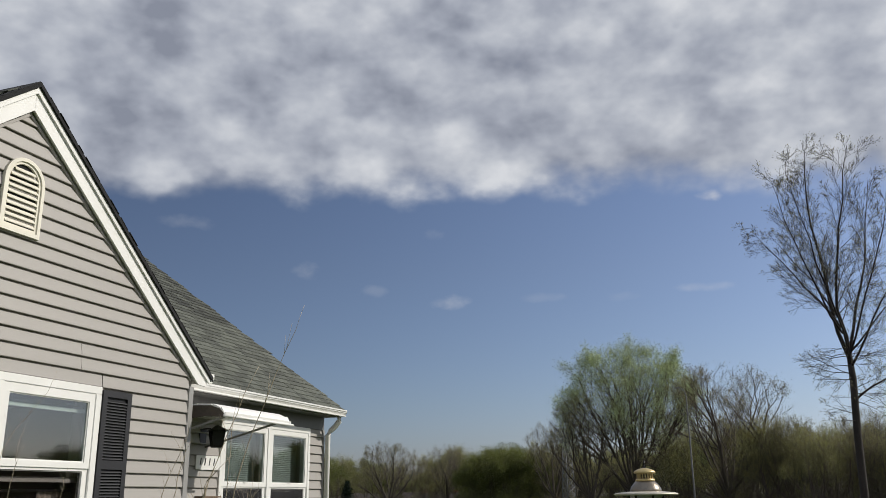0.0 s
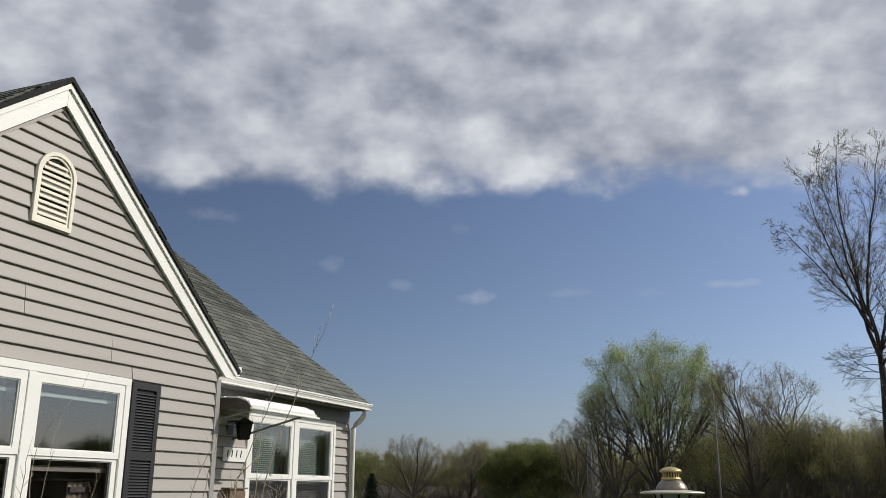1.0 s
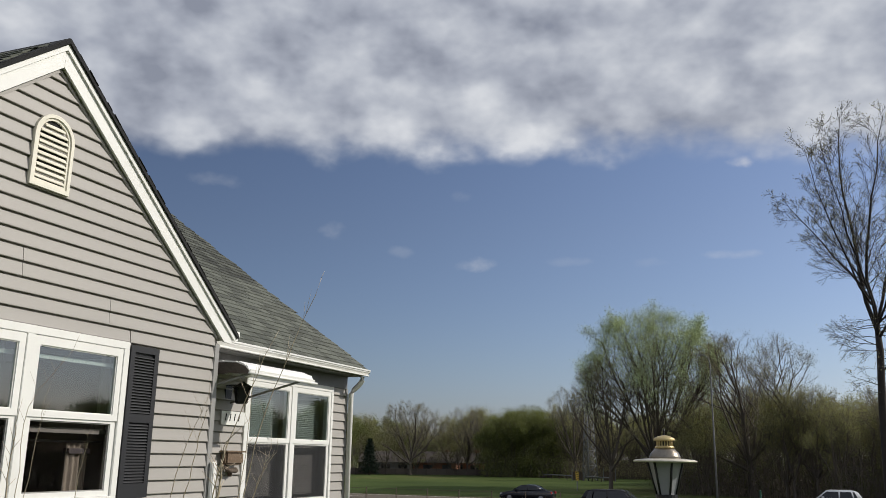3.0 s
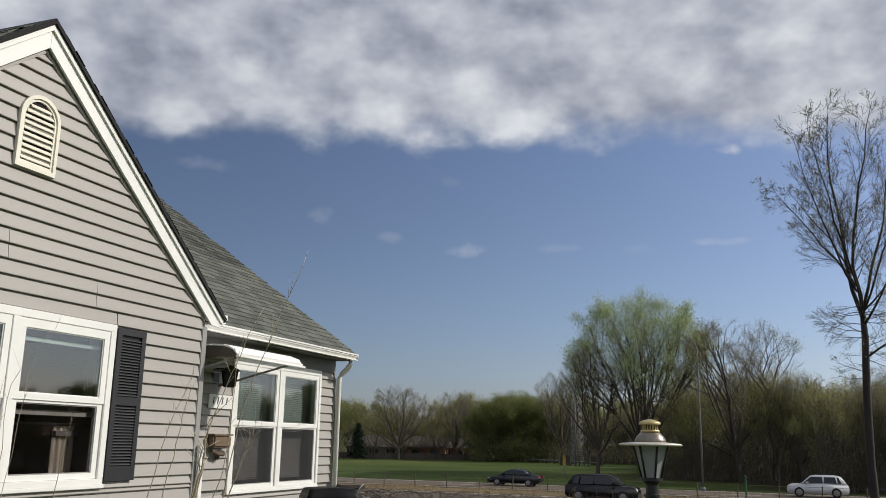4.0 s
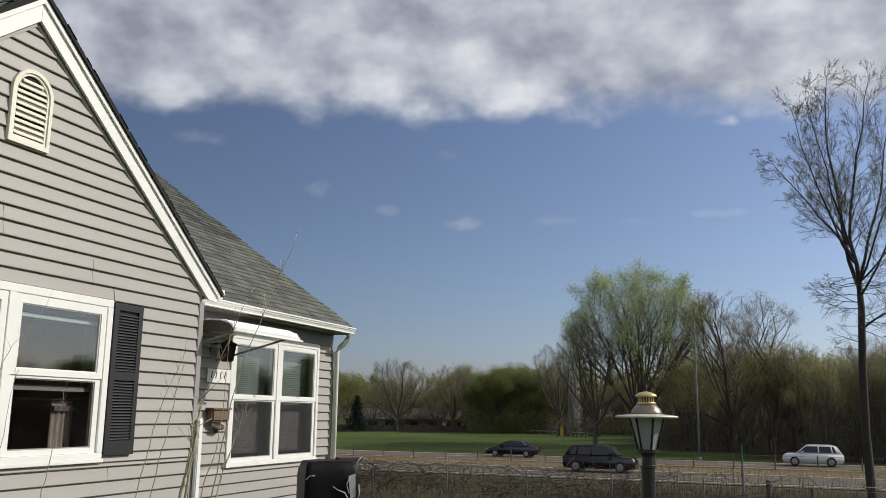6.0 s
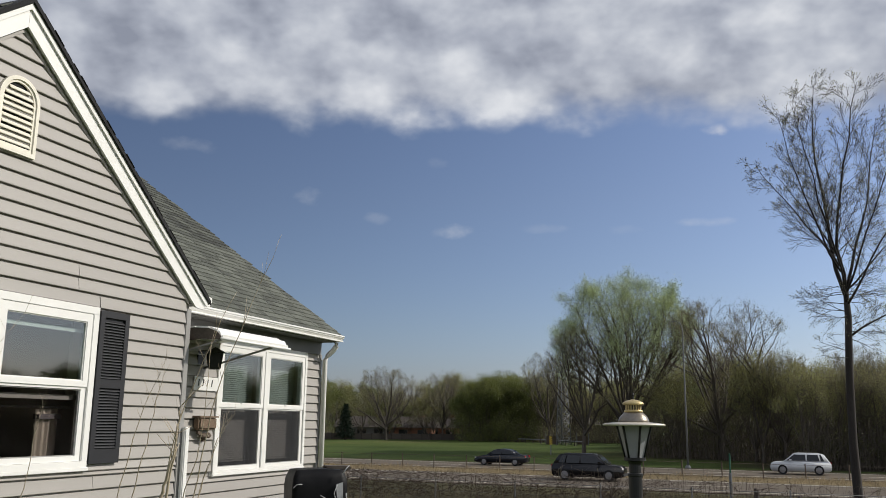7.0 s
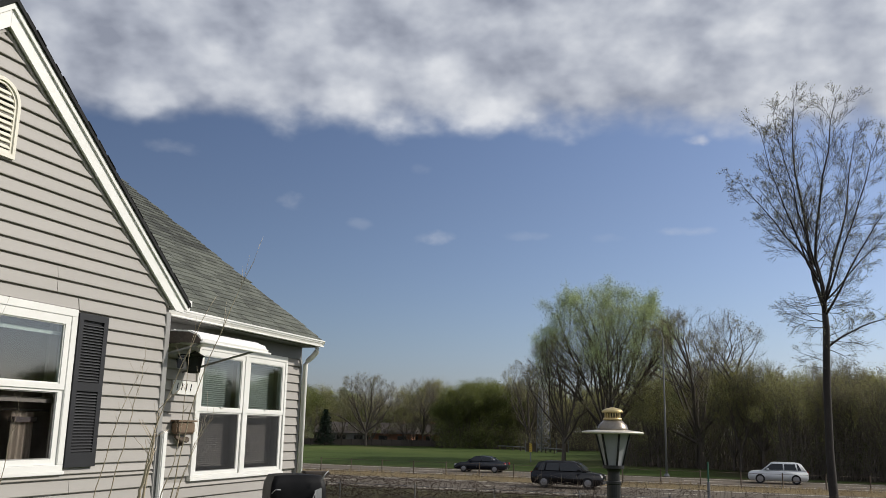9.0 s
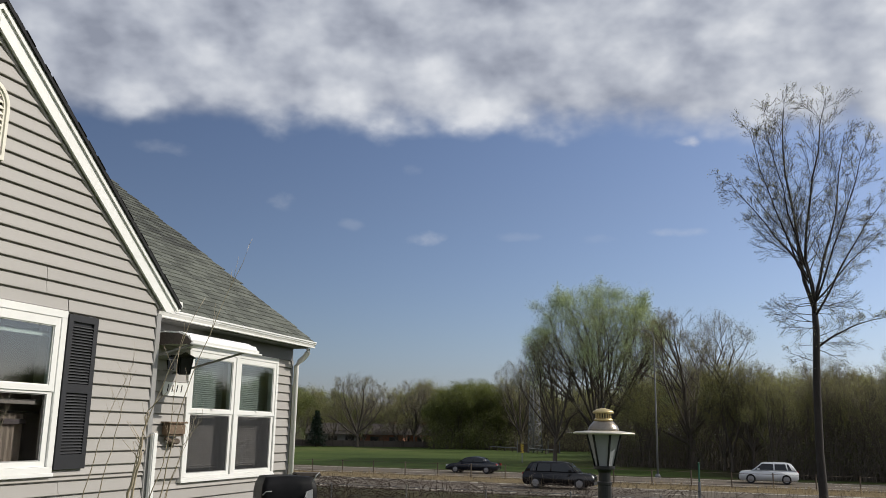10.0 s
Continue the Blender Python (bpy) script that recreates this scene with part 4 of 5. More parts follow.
def build_near_tree():
    """A tall young tree with upswept limbs and a sprinkling of new leaves."""
    rng = random.Random(11)
    T = Tubes()
    t = thing("tree", "tall slender tree with dark bark and sparse spring leaves", "tree", (8.64, 25.70, -1.53), -8)
    t.scale = (1.0, 1.0, 1.005)
    T.tube([(0, 0, -0.4), (0.0, 0, 0.15), (-0.05, 0, 2.8), (0.0, 0.02, 5.2), (0.10, 0, 7.0), (0.08, 0.05, 8.0)], [0.22, 0.165, 0.135, 0.125, 0.115, 0.085], 10)
    o = dict(kids={3: 9, 2: 6, 1: 4}, wobble=0.08, lift=0.04, angle=(22, 48), leaf=0.036, leaves=3, scatter=0.06, thin=0.0042)
    # height of the fork, lean at the start and at the tip (degrees, + to the right), length, depth lean, radius
    for z0, a0, a1, length, dep, r in [(7.7, -10, 2, 8.9, 6, 0.095), (8.6, -24, -10, 6.3, -18, 0.050), (8.8, -30, -30, 5.4, 8, 0.050), (9.2, -26, -36, 4.6, 20, 0.045),
                                      (7.5, -2, 16, 8.3, -8, 0.085), (7.9, 14, 9, 7.6, 16, 0.07), (7.4, 30, 42, 5.2, -20, 0.055), (6.3, 52, 84, 3.0, 5, 0.05),
                                      (7.9, 38, 40, 4.4, 24, 0.045), (7.9, -12, -10, 7.2, -30, 0.05), (7.8, 20, 26, 6.6, -28, 0.05)]:
        p = Vector((0.08 if z0 > 7 else 0.06, 0, z0 if z0 <= 8 else 7.9))
        if z0 > 8:
            p = p + Vector((-0.14, 0.03, 1)) * (z0 - 7.9)
        n = 8
        pts, dirs = [p.copy()], []
        for i in range(n):
            a = radians(a0 + (a1 - a0) * i / (n - 1) + rng.gauss(0, 4))
            dd = Vector((math.sin(a), math.sin(radians(dep)) * math.cos(a), math.cos(a))).normalized()
            p = p + dd * length * 0.93 / n
            pts.append(p.copy())
            dirs.append(dd)
        radii = [max(0.008, 0.84 * r * (1 - 0.9 * i / n)) for i in range(n + 1)]
        T.tube(pts, radii, 7)
        for k in range(int(length * 3.4)):
            u = 0.16 + 0.84 * (k + rng.random()) / int(length * 3.4)
            i = min(int(u * n), n - 1)
            at = pts[i].lerp(pts[i + 1], u * n - i)
            side = dirs[i].cross(Vector((rng.gauss(0, 1), rng.gauss(0, 1), rng.gauss(0, 1)))).normalized()
            ang = radians(rng.uniform(22, 52))
            sprout(T, at, (dirs[i] * math.cos(ang) + side * math.sin(ang)).normalized(), length * rng.uniform(0.12, 0.24) * (1.25 - 0.75 * u), max(radii[i] * 0.30, 0.006), 2, rng, o)
    # fine sprays off the trunk
    for k in range(24):
        a = rng.uniform(0, 6.28)
        sprout(T, Vector((0.05, 0, rng.uniform(5.6, 8.3))), Vector((math.cos(a), math.sin(a) * 0.6, rng.uniform(-0.2, 0.5))).normalized(), rng.uniform(0.8, 1.7), 0.016, 2, rng, dict(o, lift=-0.02))
    part("trunk", T.wood(NEARBARK), NEARBARK, t)
    part("crown", T.leaves(BUDS), BUDS, t, "small yellow-green new leaves")


build_near_tree()

LIME_TREE = tree_meshes(3, 22.0, 0.16, 19, 0.92, BARK, LIME, kids={3: 9, 2: 5, 1: 4}, leaves=24, leaf=0.12, scatter=0.36, thin=0.009, dome=(11.5, 7.6, 9.2))
DULL_TREE = tree_meshes(4, 19.0, 0.20, 11, 0.95, BARK, DULL, kids={3: 8, 2: 5, 1: 4}, leaves=9, leaf=0.09, scatter=0.28, thin=0.010, dome=(10.0, 6.3, 8.2))
WOODS = [tree_meshes(21, 12.0, 0.13, 7, 0.75, BARK, OLIVE, kids={3: 6, 2: 5, 1: 4}, leaves=14, leaf=0.11, scatter=0.44, thin=0.012, dome=(6.3, 4.2, 5.9)),
         tree_meshes(22, 12.0, 0.15, 6, 0.95, BARK, DULL, kids={3: 6, 2: 5, 1: 4}, leaves=6, leaf=0.10, scatter=0.3, thin=0.012, dome=(6.8, 5.2, 5.4)),
         tree_meshes(23, 12.0, 0.18, 7, 0.65, BARK, OLIVE, kids={3: 6, 2: 5, 1: 4}, leaves=12, leaf=0.105, scatter=0.45, thin=0.012, dome=(6.6, 3.4, 5.6)),
         tree_meshes(24, 12.0, 0.07, 11, 1.1, BARK, GREENS, kids={3: 6, 2: 5, 1: 4}, leaves=26, leaf=0.155, scatter=0.5, thin=0.012, dome=(5.2, 5.6, 6.6))]
WOOD_LABELS = ["woodland tree hazed with olive spring leaves", "bare woodland tree with brown buds", "slim woodland tree in yellowish young leaf", "bushy tree in full green leaf"]


def plant_woods():
    rng = random.Random(77)
    tree(LIME_TREE, "large spreading tree in fresh lime-green leaf", spot(16.45, 106), 40, (1.0, 0.95))
    tree(DULL_TREE, "large spreading tree with dull brown buds", spot(11.1, 101), 0, (1.10, 0.92))
    tree(DULL_TREE, "spreading tree with thin brown buds", spot(19.2, 104), 130, (0.70, 0.80))
    tree(DULL_TREE, "pale budding tree at the edge of the wood", spot(21.3, 133), 210, (0.62, 0.72))
    for yaw, dist, wide, tall in ((7.6, 96, 0.42, 0.60), (3.4, 97, 0.45, 0.62), (-1.2, 98, 0.5, 0.70)):
        tree(DULL_TREE, "dark-limbed tree at the front of the wood", spot(yaw, dist), yaw * 77, (wide, tall), "trees of the wood")
    tree(DULL_TREE, "spreading bare tree by the far houses", spot(31.4, 139), 60, (0.68, 0.60), "trees beyond the field")
    tree(DULL_TREE, "spreading bare tree by the far houses", spot(27.9, 141), 200, (0.52, 0.57), "trees beyond the field")
    # wood to the right of the field, close to the road at its far end
    for k in range(16):
        kind = rng.choice((0, 1, 2, 1))
        size = rng.uniform(0.70, 0.88)
        tree(WOODS[kind], WOOD_LABELS[kind], spot(6.5 - k * 0.95, rng.uniform(90, 95)), rng.uniform(0, 360), (size * 0.8, size), "trees of the wood")
    for k in range(74):
        yaw, dist = rng.uniform(-7, 14.5), rng.uniform(96, 140)
        kind = rng.choice((0, 0, 0, 1, 2, 2))
        size = rng.uniform(0.78, 1.02) * (0.66 + 0.0028 * dist)
        tree(WOODS[kind], WOOD_LABELS[kind], spot(yaw, dist), rng.uniform(0, 360), (size * rng.uniform(0.7, 0.95), size * rng.uniform(0.8, 1.0)), "trees of the wood")
    for k in range(14):
        kind = rng.choice((0, 1, 2))
        size = rng.uniform(0.8, 1.0)
        tree(WOODS[kind], WOOD_LABELS[kind], spot(13 + k * 0.66, rng.uniform(134, 150)), rng.uniform(0, 360), (size * 0.8, size * 0.78), "trees of the wood")
    for k in range(34):
        kind = rng.choice((0, 1, 2, 2))
        size = rng.uniform(0.55, 0.85)
        tree(WOODS[kind], WOOD_LABELS[kind], spot(rng.uniform(12.5, 22.5), rng.uniform(136, 160)), rng.uniform(0, 360), (size * 0.8, size), "trees of the wood")
    for k in range(30):
        kind = rng.choice((0, 2, 3, 3))
        size = rng.uniform(0.38, 0.62)
        tree(WOODS[kind], WOOD_LABELS[kind], spot(21.5 + k * 0.62, rng.uniform(168, 182)), rng.uniform(0, 360), (size * 1.4, size), "trees beyond the field")
    # beyond the field: garden trees and a bushy clump
    for yaw, dist, kind, wide, tall in ((35.6, 140, 3, 0.7, 0.72), (34.5, 150, 0, 0.8, 0.75), (30.2, 147, 1, 0.8, 0.76), (26.6, 152, 1, 0.85, 0.78), (27.0, 158, 0, 0.9, 0.9),
                                      (29.2, 152, 2, 0.7, 0.75), (32.9, 144, 0, 0.6, 0.6), (31.0, 143, 1, 0.6, 0.62), (29.0, 144, 2, 0.6, 0.55), (27.4, 145, 1, 0.6, 0.6), (28.4, 143, 0, 0.4, 0.42), (26.2, 140, 3, 0.55, 0.6), (25.3, 137, 3, 0.8, 0.76), (24.2, 138, 3, 0.85, 0.80), (23.2, 139, 3, 0.8, 0.72), (22.4, 140, 0, 0.7, 0.75), (37.5, 145, 0, 0.8, 0.75), (39, 150, 1, 0.8, 0.8)):
        tree(WOODS[kind], WOOD_LABELS[kind], spot(yaw, dist), rng.uniform(0, 360), (wide, tall), "trees beyond the field")
    for k in range(7):
        kind = rng.choice((1, 2, 1))
        s = rng.uniform(0.24, 0.40)
        tree(WOODS[kind], WOOD_LABELS[kind], spot(26.8 + k * 1.05 + rng.uniform(-0.2, 0.2), rng.uniform(139, 143)), rng.uniform(0, 360), (s * 1.2, s), "trees beyond the field")
    # the wood goes on beside the road, out to the right
    for k in range(76):
        kind = rng.choice((0, 0, 2, 3, 3))
        s = rng.uniform(0.62, 0.88)
        tree(WOODS[kind], WOOD_LABELS[kind], spot(-8 - k * 0.95, rng.uniform(94, 118)), rng.uniform(0, 360), (s * 1.1, s), "trees of the wood")
    for k in range(40):
        kind = rng.choice((0, 0, 1, 2, 3))
        s = rng.uniform(0.6, 0.95)
        tree(WOODS[kind], WOOD_LABELS[kind], spot(-6 + k * 1.15, rng.uniform(168, 200)), rng.uniform(0, 360), (s * 1.25, s), "far row of trees")


plant_woods()


def build_conifer():
    rng = random.Random(8)
    T = Tubes()
    c = thing("conifer", "small dark green spruce at the edge of the field", "tree", spot(33.9, 138))
    T.tube([(0, 0, -0.2), (0, 0, 5.2)], [0.12, 0.02], 6)
    for k in range(80):
        z = 0.5 + 4.6 * (k / 80)
        a = k * 2.4
        L = 1.7 * (1 - z / 5.4) + 0.15
        tip = Vector((math.cos(a) * L, math.sin(a) * L, z - 0.15 * L))
        T.tube([(0, 0, z), tip], [0.03, 0.008], 3)
        for j in range(26):
            T.leaf(Vector((0, 0, z)).lerp(tip, rng.uniform(0.15, 1)) + Vector((rng.gauss(0, 0.1), rng.gauss(0, 0.1), rng.gauss(0, 0.08))), 0.24, rng)
    part("trunk", T.wood(BARK), BARK, c)
    part("foliage", T.leaves(NEEDLES), NEEDLES, c)


build_conifer()


def build_brush():
    """Undergrowth along the woods, and the tangle on the fence."""
    rng = random.Random(15)
    T = Tubes()
    for k in range(5600):
        p = spot(rng.uniform(-8, 16.5), rng.uniform(97, 130)) if k < 4300 else spot(rng.uniform(-9, 7), rng.uniform(88.5, 97))
        if p.y < 0:
            continue
        h = rng.uniform(0.9, 5.0)
        q = p + Vector((rng.gauss(0, 0.5), rng.gauss(0, 0.5), h))
        T.tube([p - Vector((0, 0, 0.1)), p.lerp(q, 0.5) + Vector((rng.gauss(0, 0.1), 0, 0)), q], [0.035, 0.022, 0.010], 3, cap=False)
        for j in range(9):
            T.leaf(p.lerp(q, rng.uniform(0.35, 1.05)) + Vector((rng.gauss(0, 0.4), rng.gauss(0, 0.4), rng.gauss(0, 0.2))), 0.14, rng)
    b = thing("undergrowth", "tangled undergrowth along the edge of the wood, coloured dark for shade", "undergrowth", kind="stuff")
    part("stems", T.wood(BARK), BARK, b)
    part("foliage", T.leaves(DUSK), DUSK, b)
    T = Tubes()
    for k in range(3300):
        p = spot(rng.uniform(15.5, 22), rng.uniform(130, 150)) if k % 3 == 0 else spot(rng.uniform(15.5, 41), rng.uniform(154, 166))
        h = rng.uniform(0.8, 3.2)
        q = p + Vector((rng.gauss(0, 0.5), rng.gauss(0, 0.5), h))
        T.tube([p - Vector((0, 0, 0.1)), q], [0.03, 0.010], 3, cap=False)
        for j in range(9):
            T.leaf(p.lerp(q, rng.uniform(0.2, 1.05)) + Vector((rng.gauss(0, 0.5), rng.gauss(0, 0.5), rng.gauss(0, 0.2))), 0.16, rng)
    b = thing("undergrowth", "brown hedge growth along the far side of the field", "undergrowth", kind="stuff")
    part("stems", T.wood(BARK), BARK, b)
    part("foliage", T.leaves(DULL), DULL, b)
    T = Tubes()
    for k in range(1300):
        p = spot(rng.uniform(21.6, 26.8), rng.uniform(133.5, 140))
        q = p + Vector((rng.gauss(0, 0.4), rng.gauss(0, 0.4), rng.uniform(0.6, 3.4)))
        T.tube([p - Vector((0, 0, 0.1)), q], [0.03, 0.010], 3, cap=False)
        for j in range(13):
            T.leaf(p.lerp(q, rng.uniform(0.1, 1.05)) + Vector((rng.gauss(0, 0.4), rng.gauss(0, 0.4), rng.gauss(0, 0.2))), 0.20, rng)
    b = thing("shrubs", "olive-green shrubs massed under the bushy trees", "shrub", kind="stuff")
    part("stems", T.wood(BARK), BARK, b)
    part("foliage", T.leaves(GREENS), GREENS, b)
    # brambles over the near fence: thick to the left, thin to the right
    T = Tubes()
    for k in range(1100):
        a = rng.uniform(-16.5, -4.4) if rng.random() < 0.8 else rng.uniform(-4.4, 8)
        p = lane(a, 29.75 + rng.gauss(0, 0.22))
        base_h = rng.uniform(0.0, 1.1)
        q = p + Vector((0, 0, base_h))
        d = Vector((rng.gauss(0, 1), rng.gauss(0, 0.3), rng.uniform(-0.2, 1.1))).normalized()
        pts = [q.copy()]
        for i in range(7):
            d = (d + Vector((rng.gauss(0, 0.35), rng.gauss(0, 0.15), rng.gauss(-0.10, 0.3)))).normalized()
            q = q + d * 0.24
            top = p.z + 1.38
            q.z = min(q.z, top + rng.uniform(-0.05, 0.1))
            pts.append(q.copy())
        r = rng.uniform(0.005, 0.014)
        T.tube(pts, [0.8 * r * (1 - 0.08 * i) for i in range(8)], 3, cap=False)
    for k in range(130):
        q = lane(rng.uniform(-16.5, -2), 29.75 + rng.gauss(0, 0.3), rng.uniform(0.5, 1.1))
        d = Vector((rng.gauss(0, 0.6), rng.gauss(0, 0.2), 1)).normalized()
        pts = [q.copy()]
        for i in range(8):
            d = (d + Vector((rng.gauss(0, 0.16), rng.gauss(0, 0.1), -0.14))).normalized()
            q = q + d * rng.uniform(0.10, 0.19)
            pts.append(q.copy())
        T.tube(pts, [0.007 - 0.0006 * i for i in range(9)], 3, cap=False)
    b = thing("bramble_tangle", "leafless brown vines tangled over the wire fence", "bramble", kind="stuff")
    part("vines", T.wood(BRAMBLE), BRAMBLE, b)
    # dry weeds before and behind the fence
    T = Tubes()
    for k in range(2600):
        p = lane(rng.uniform(-22, 10), rng.uniform(26, 45))
        h = rng.uniform(0.25, 0.75) if rng.random() < 0.93 else rng.uniform(0.9, 1.7)
        q = p + Vector((rng.gauss(0, 0.12), rng.gauss(0, 0.12), h))
        T.tube([p - Vector((0, 0, 0.05)), p.lerp(q, 0.6) + Vector((rng.gauss(0, 0.03), 0, 0)), q], [0.007, 0.005, 0.003], 3, cap=False)
    b = thing("dry_weeds", "dry straw-coloured weeds and stems by the fence", "weeds", kind="stuff")
    part("stems", T.wood(WEEDSTRAW), WEEDSTRAW, b)
    T = Tubes()
    for k in range(3600):
        p = lane(rng.uniform(-8, 11), rng.uniform(27, 38))
        h = rng.uniform(0.3, 0.8) if rng.random() < 0.9 else rng.uniform(0.9, 1.6)
        q = p + Vector((rng.gauss(0, 0.15), rng.gauss(0, 0.15), h))
        T.tube([p - Vector((0, 0, 0.05)), p.lerp(q, 0.6) + Vector((rng.gauss(0, 0.04), 0, 0)), q], [0.008, 0.006, 0.003], 3, cap=False)
    b = thing("dry_weeds", "brown dead weeds standing by the wire fence", "weeds", kind="stuff")
    part("stems", T.wood(BRAMBLE), BRAMBLE, b)
    # straw tufts in the median
    T = Tubes()
    for k in range(9000):
        p = lane(rng.uniform(-70, 50), rng.uniform(63.9, 69.8))
        h = rng.uniform(0.08, 0.32) * (1.4 if noise.noise((p.x * 0.15, p.y * 0.15, 0)) > 0 else 0.7)
        T.tube([p, p + Vector((rng.gauss(0, 0.12), rng.gauss(0, 0.1), h))], [0.016, 0.005], 3, cap=False)
    b = thing("dry_weeds", "straw-coloured grass tufts in the road median", "weeds", kind="stuff")
    part("stems", T.wood(STRAWDARK), STRAWDARK, b)


build_brush()


def build_stalks():
    """Dry canes rising close by the path: foot, top, bend."""
    for fx, fy, knee, mid, top, thick in [
            (4.449, -5.594, (4.778, -5.714, 1.664), (4.819, -5.729, 1.804), (4.913, -5.736, 2.009), 0.0020),
            (4.503, -5.575, (4.832, -5.693, 1.665), (4.898, -5.716, 1.892), (5.005, -5.726, 2.126), 0.0017),
            (4.296, -5.572, (4.635, -5.658, 1.655), (4.689, -5.672, 1.815), (4.741, -5.675, 1.918), 0.0014),
            (4.327, -5.544, (4.661, -5.648, 1.655), (4.707, -5.663, 1.804), (4.736, -5.674, 1.907), 0.0015),
            (4.538, -5.641, (4.851, -5.797, 1.673), (4.870, -5.806, 1.752), (4.884, -5.818, 1.828), 0.0032),
            (4.413, -5.533, (4.753, -5.612, 1.657), (4.785, -5.619, 1.746), (4.820, -5.651, 1.952), 0.0016),
            (4.498, -5.624, (4.842, -5.689, 1.665), (4.881, -5.696, 1.770), (4.911, -5.694, 1.813), 0.0012),
            (4.502, -5.643, (4.849, -5.691, 1.688), (4.879, -5.695, 1.760), (4.902, -5.699, 1.819), 0.0010),
            (4.488, -5.617, (4.527, -5.923, 1.668), (4.529, -5.940, 1.746), (4.552, -5.954, 1.852), 0.0022),
            (4.185, -5.626, (4.449, -5.842, 1.659), (4.490, -5.876, 1.886), (4.571, -5.866, 1.989), 0.0011),
            (4.144, -5.685, (4.458, -5.839, 1.660), (4.507, -5.862, 1.856), (4.520, -5.869, 1.907), 0.0009),
            (4.141, -5.592, (4.465, -5.725, 1.652), (4.498, -5.738, 1.774), (4.518, -5.747, 1.850), 0.0012),
            (4.544, -5.734, (4.877, -5.842, 1.677), (4.895, -5.848, 1.735), (4.908, -5.854, 1.786), 0.0036),
    ]:
        rng = random.Random(int(fx * 1000))
        c = thing("dry_stalk", "thin pale dry plant cane standing near the path", "plant", (fx, fy, 0.2), group="dry canes")
        T = Tubes()
        foot = Vector((fx, fy, 0.2))
        way = [foot, Vector(knee), Vector(mid), Vector(top)]
        pts = []
        for i in range(3):
            a, b = way[i], way[i + 1]
            ta = (way[i + 1] - way[max(i - 1, 0)]) * 0.5
            tb = (way[min(i + 2, 3)] - way[i]) * 0.5
            la, lb = (b - a).length, (b - a).length
            ta, tb = ta.normalized() * la * 0.7, tb.normalized() * lb * 0.7
            for k in range(7 if i == 2 else 6):
                u = k / 6
                p = a * (2 * u ** 3 - 3 * u * u + 1) + ta * (u ** 3 - 2 * u * u + u) + b * (3 * u * u - 2 * u ** 3) + tb * (u ** 3 - u * u)
                pts.append(p - foot + Vector((rng.gauss(0, 0.0012), rng.gauss(0, 0.0012), 0)))
        n = len(pts)
        T.tube(pts, [thick * (1 - 0.80 * i / n) for i in range(n)], 6)
        for k in range(7):
            p = pts[11 + k].lerp(pts[12 + k], rng.random()) if k < 6 else pts[-1]
            T.tube([p, p + Vector((rng.gauss(0, 0.012), rng.gauss(0, 0.012), rng.uniform(0.012, 0.045)))], [thick * 0.28, thick * 0.12], 3)
        part("cane", T.wood(DRYSTALK), DRYSTALK, c)


build_stalks()


# ---- fences, poles, the mast ----
def build_near_fence():
    f = thing("wire_fence", "low galvanised wire fence with slim posts", "fence")
    for k in range(-4, 6):
        a = -5.7 + 2.92 * k
        p = lane(a, 29.6)
        part("post", lathe([(0.0, 0.0), (0.028, 0.0), (0.028, 1.22), (0.034, 1.23), (0.02, 1.26), (0.0, 1.265)], 8, bm=None), POSTSTEEL, f).matrix_local = Matrix.Translation(p)
    T = Tubes()
    T.tube([lane(-17.4, 29.6, 1.18), lane(8.9, 29.6, 1.18)], [0.011, 0.011], 6)
    part("top_rail", T.wood(POSTSTEEL), POSTSTEEL, f)
    for i in range(5):
        T = Tubes()
        T.tube([lane(-17.4, 29.6, 0.12 + i * 0.23), lane(8.9, 29.6, 0.12 + i * 0.23)], [0.003, 0.003], 3)
        part("wire", T.wood(GALV), GALV, f)
    for yaw, dist, r, tall in ((9.3, 31.4, 0.085, 1.25), (7.0, 31.6, 0.06, 1.05)):
        p = thing("wooden_post", "weathered grey-brown wooden fence post", "post", spot(yaw, dist))
        bm = lathe([(0, -0.2), (r * 1.05, -0.2), (r, tall * 0.5), (r * 0.95, tall - 0.03), (r * 0.7, tall), (0, tall + 0.01)], 12)
        for v in bm.verts:
            v.co.x += 0.02 * noise.noise(v.co * 6)
            v.co.z += 0.03 * noise.noise((v.co.x * 9, v.co.y * 9, 2))
        part("timber", bm, OLDWOOD, p)
    s = thing("sign_post", "slim grey steel post with a green upper length", "post", spot(10.7, 40))
    part("sleeve", lathe([(0, -0.2), (0.06, -0.2), (0.06, 1.6), (0, 1.6)], 10), GALV, s)
    part("upright", lathe([(0, 1.55), (0.035, 1.55), (0.035, 2.36), (0, 2.38)], 10), GREENPAINT, s, "green upper post")


build_near_fence()


def build_median_fence():
    f = thing("median_fence", "low fence of dark posts and wires along the median", "fence")
    me = mesh_of(lathe([(0, -0.1), (0.045, -0.1), (0.045, 1.12), (0.03, 1.15), (0, 1.15)], 6), RUSTY)
    for k in range(-30, 24):
        o = new("post", me)
        o.parent, o.location = f, lane(k * 2.85 - 10, 69.0)
    for h in (1.05, 0.6, 0.2):
        T = Tubes()
        T.tube([lane(-95.5, 69.0, h), lane(55.5, 69.0, h)], [0.012, 0.012], 4)
        part("wire", T.wood(RUSTY), RUSTY, f)


build_median_fence()


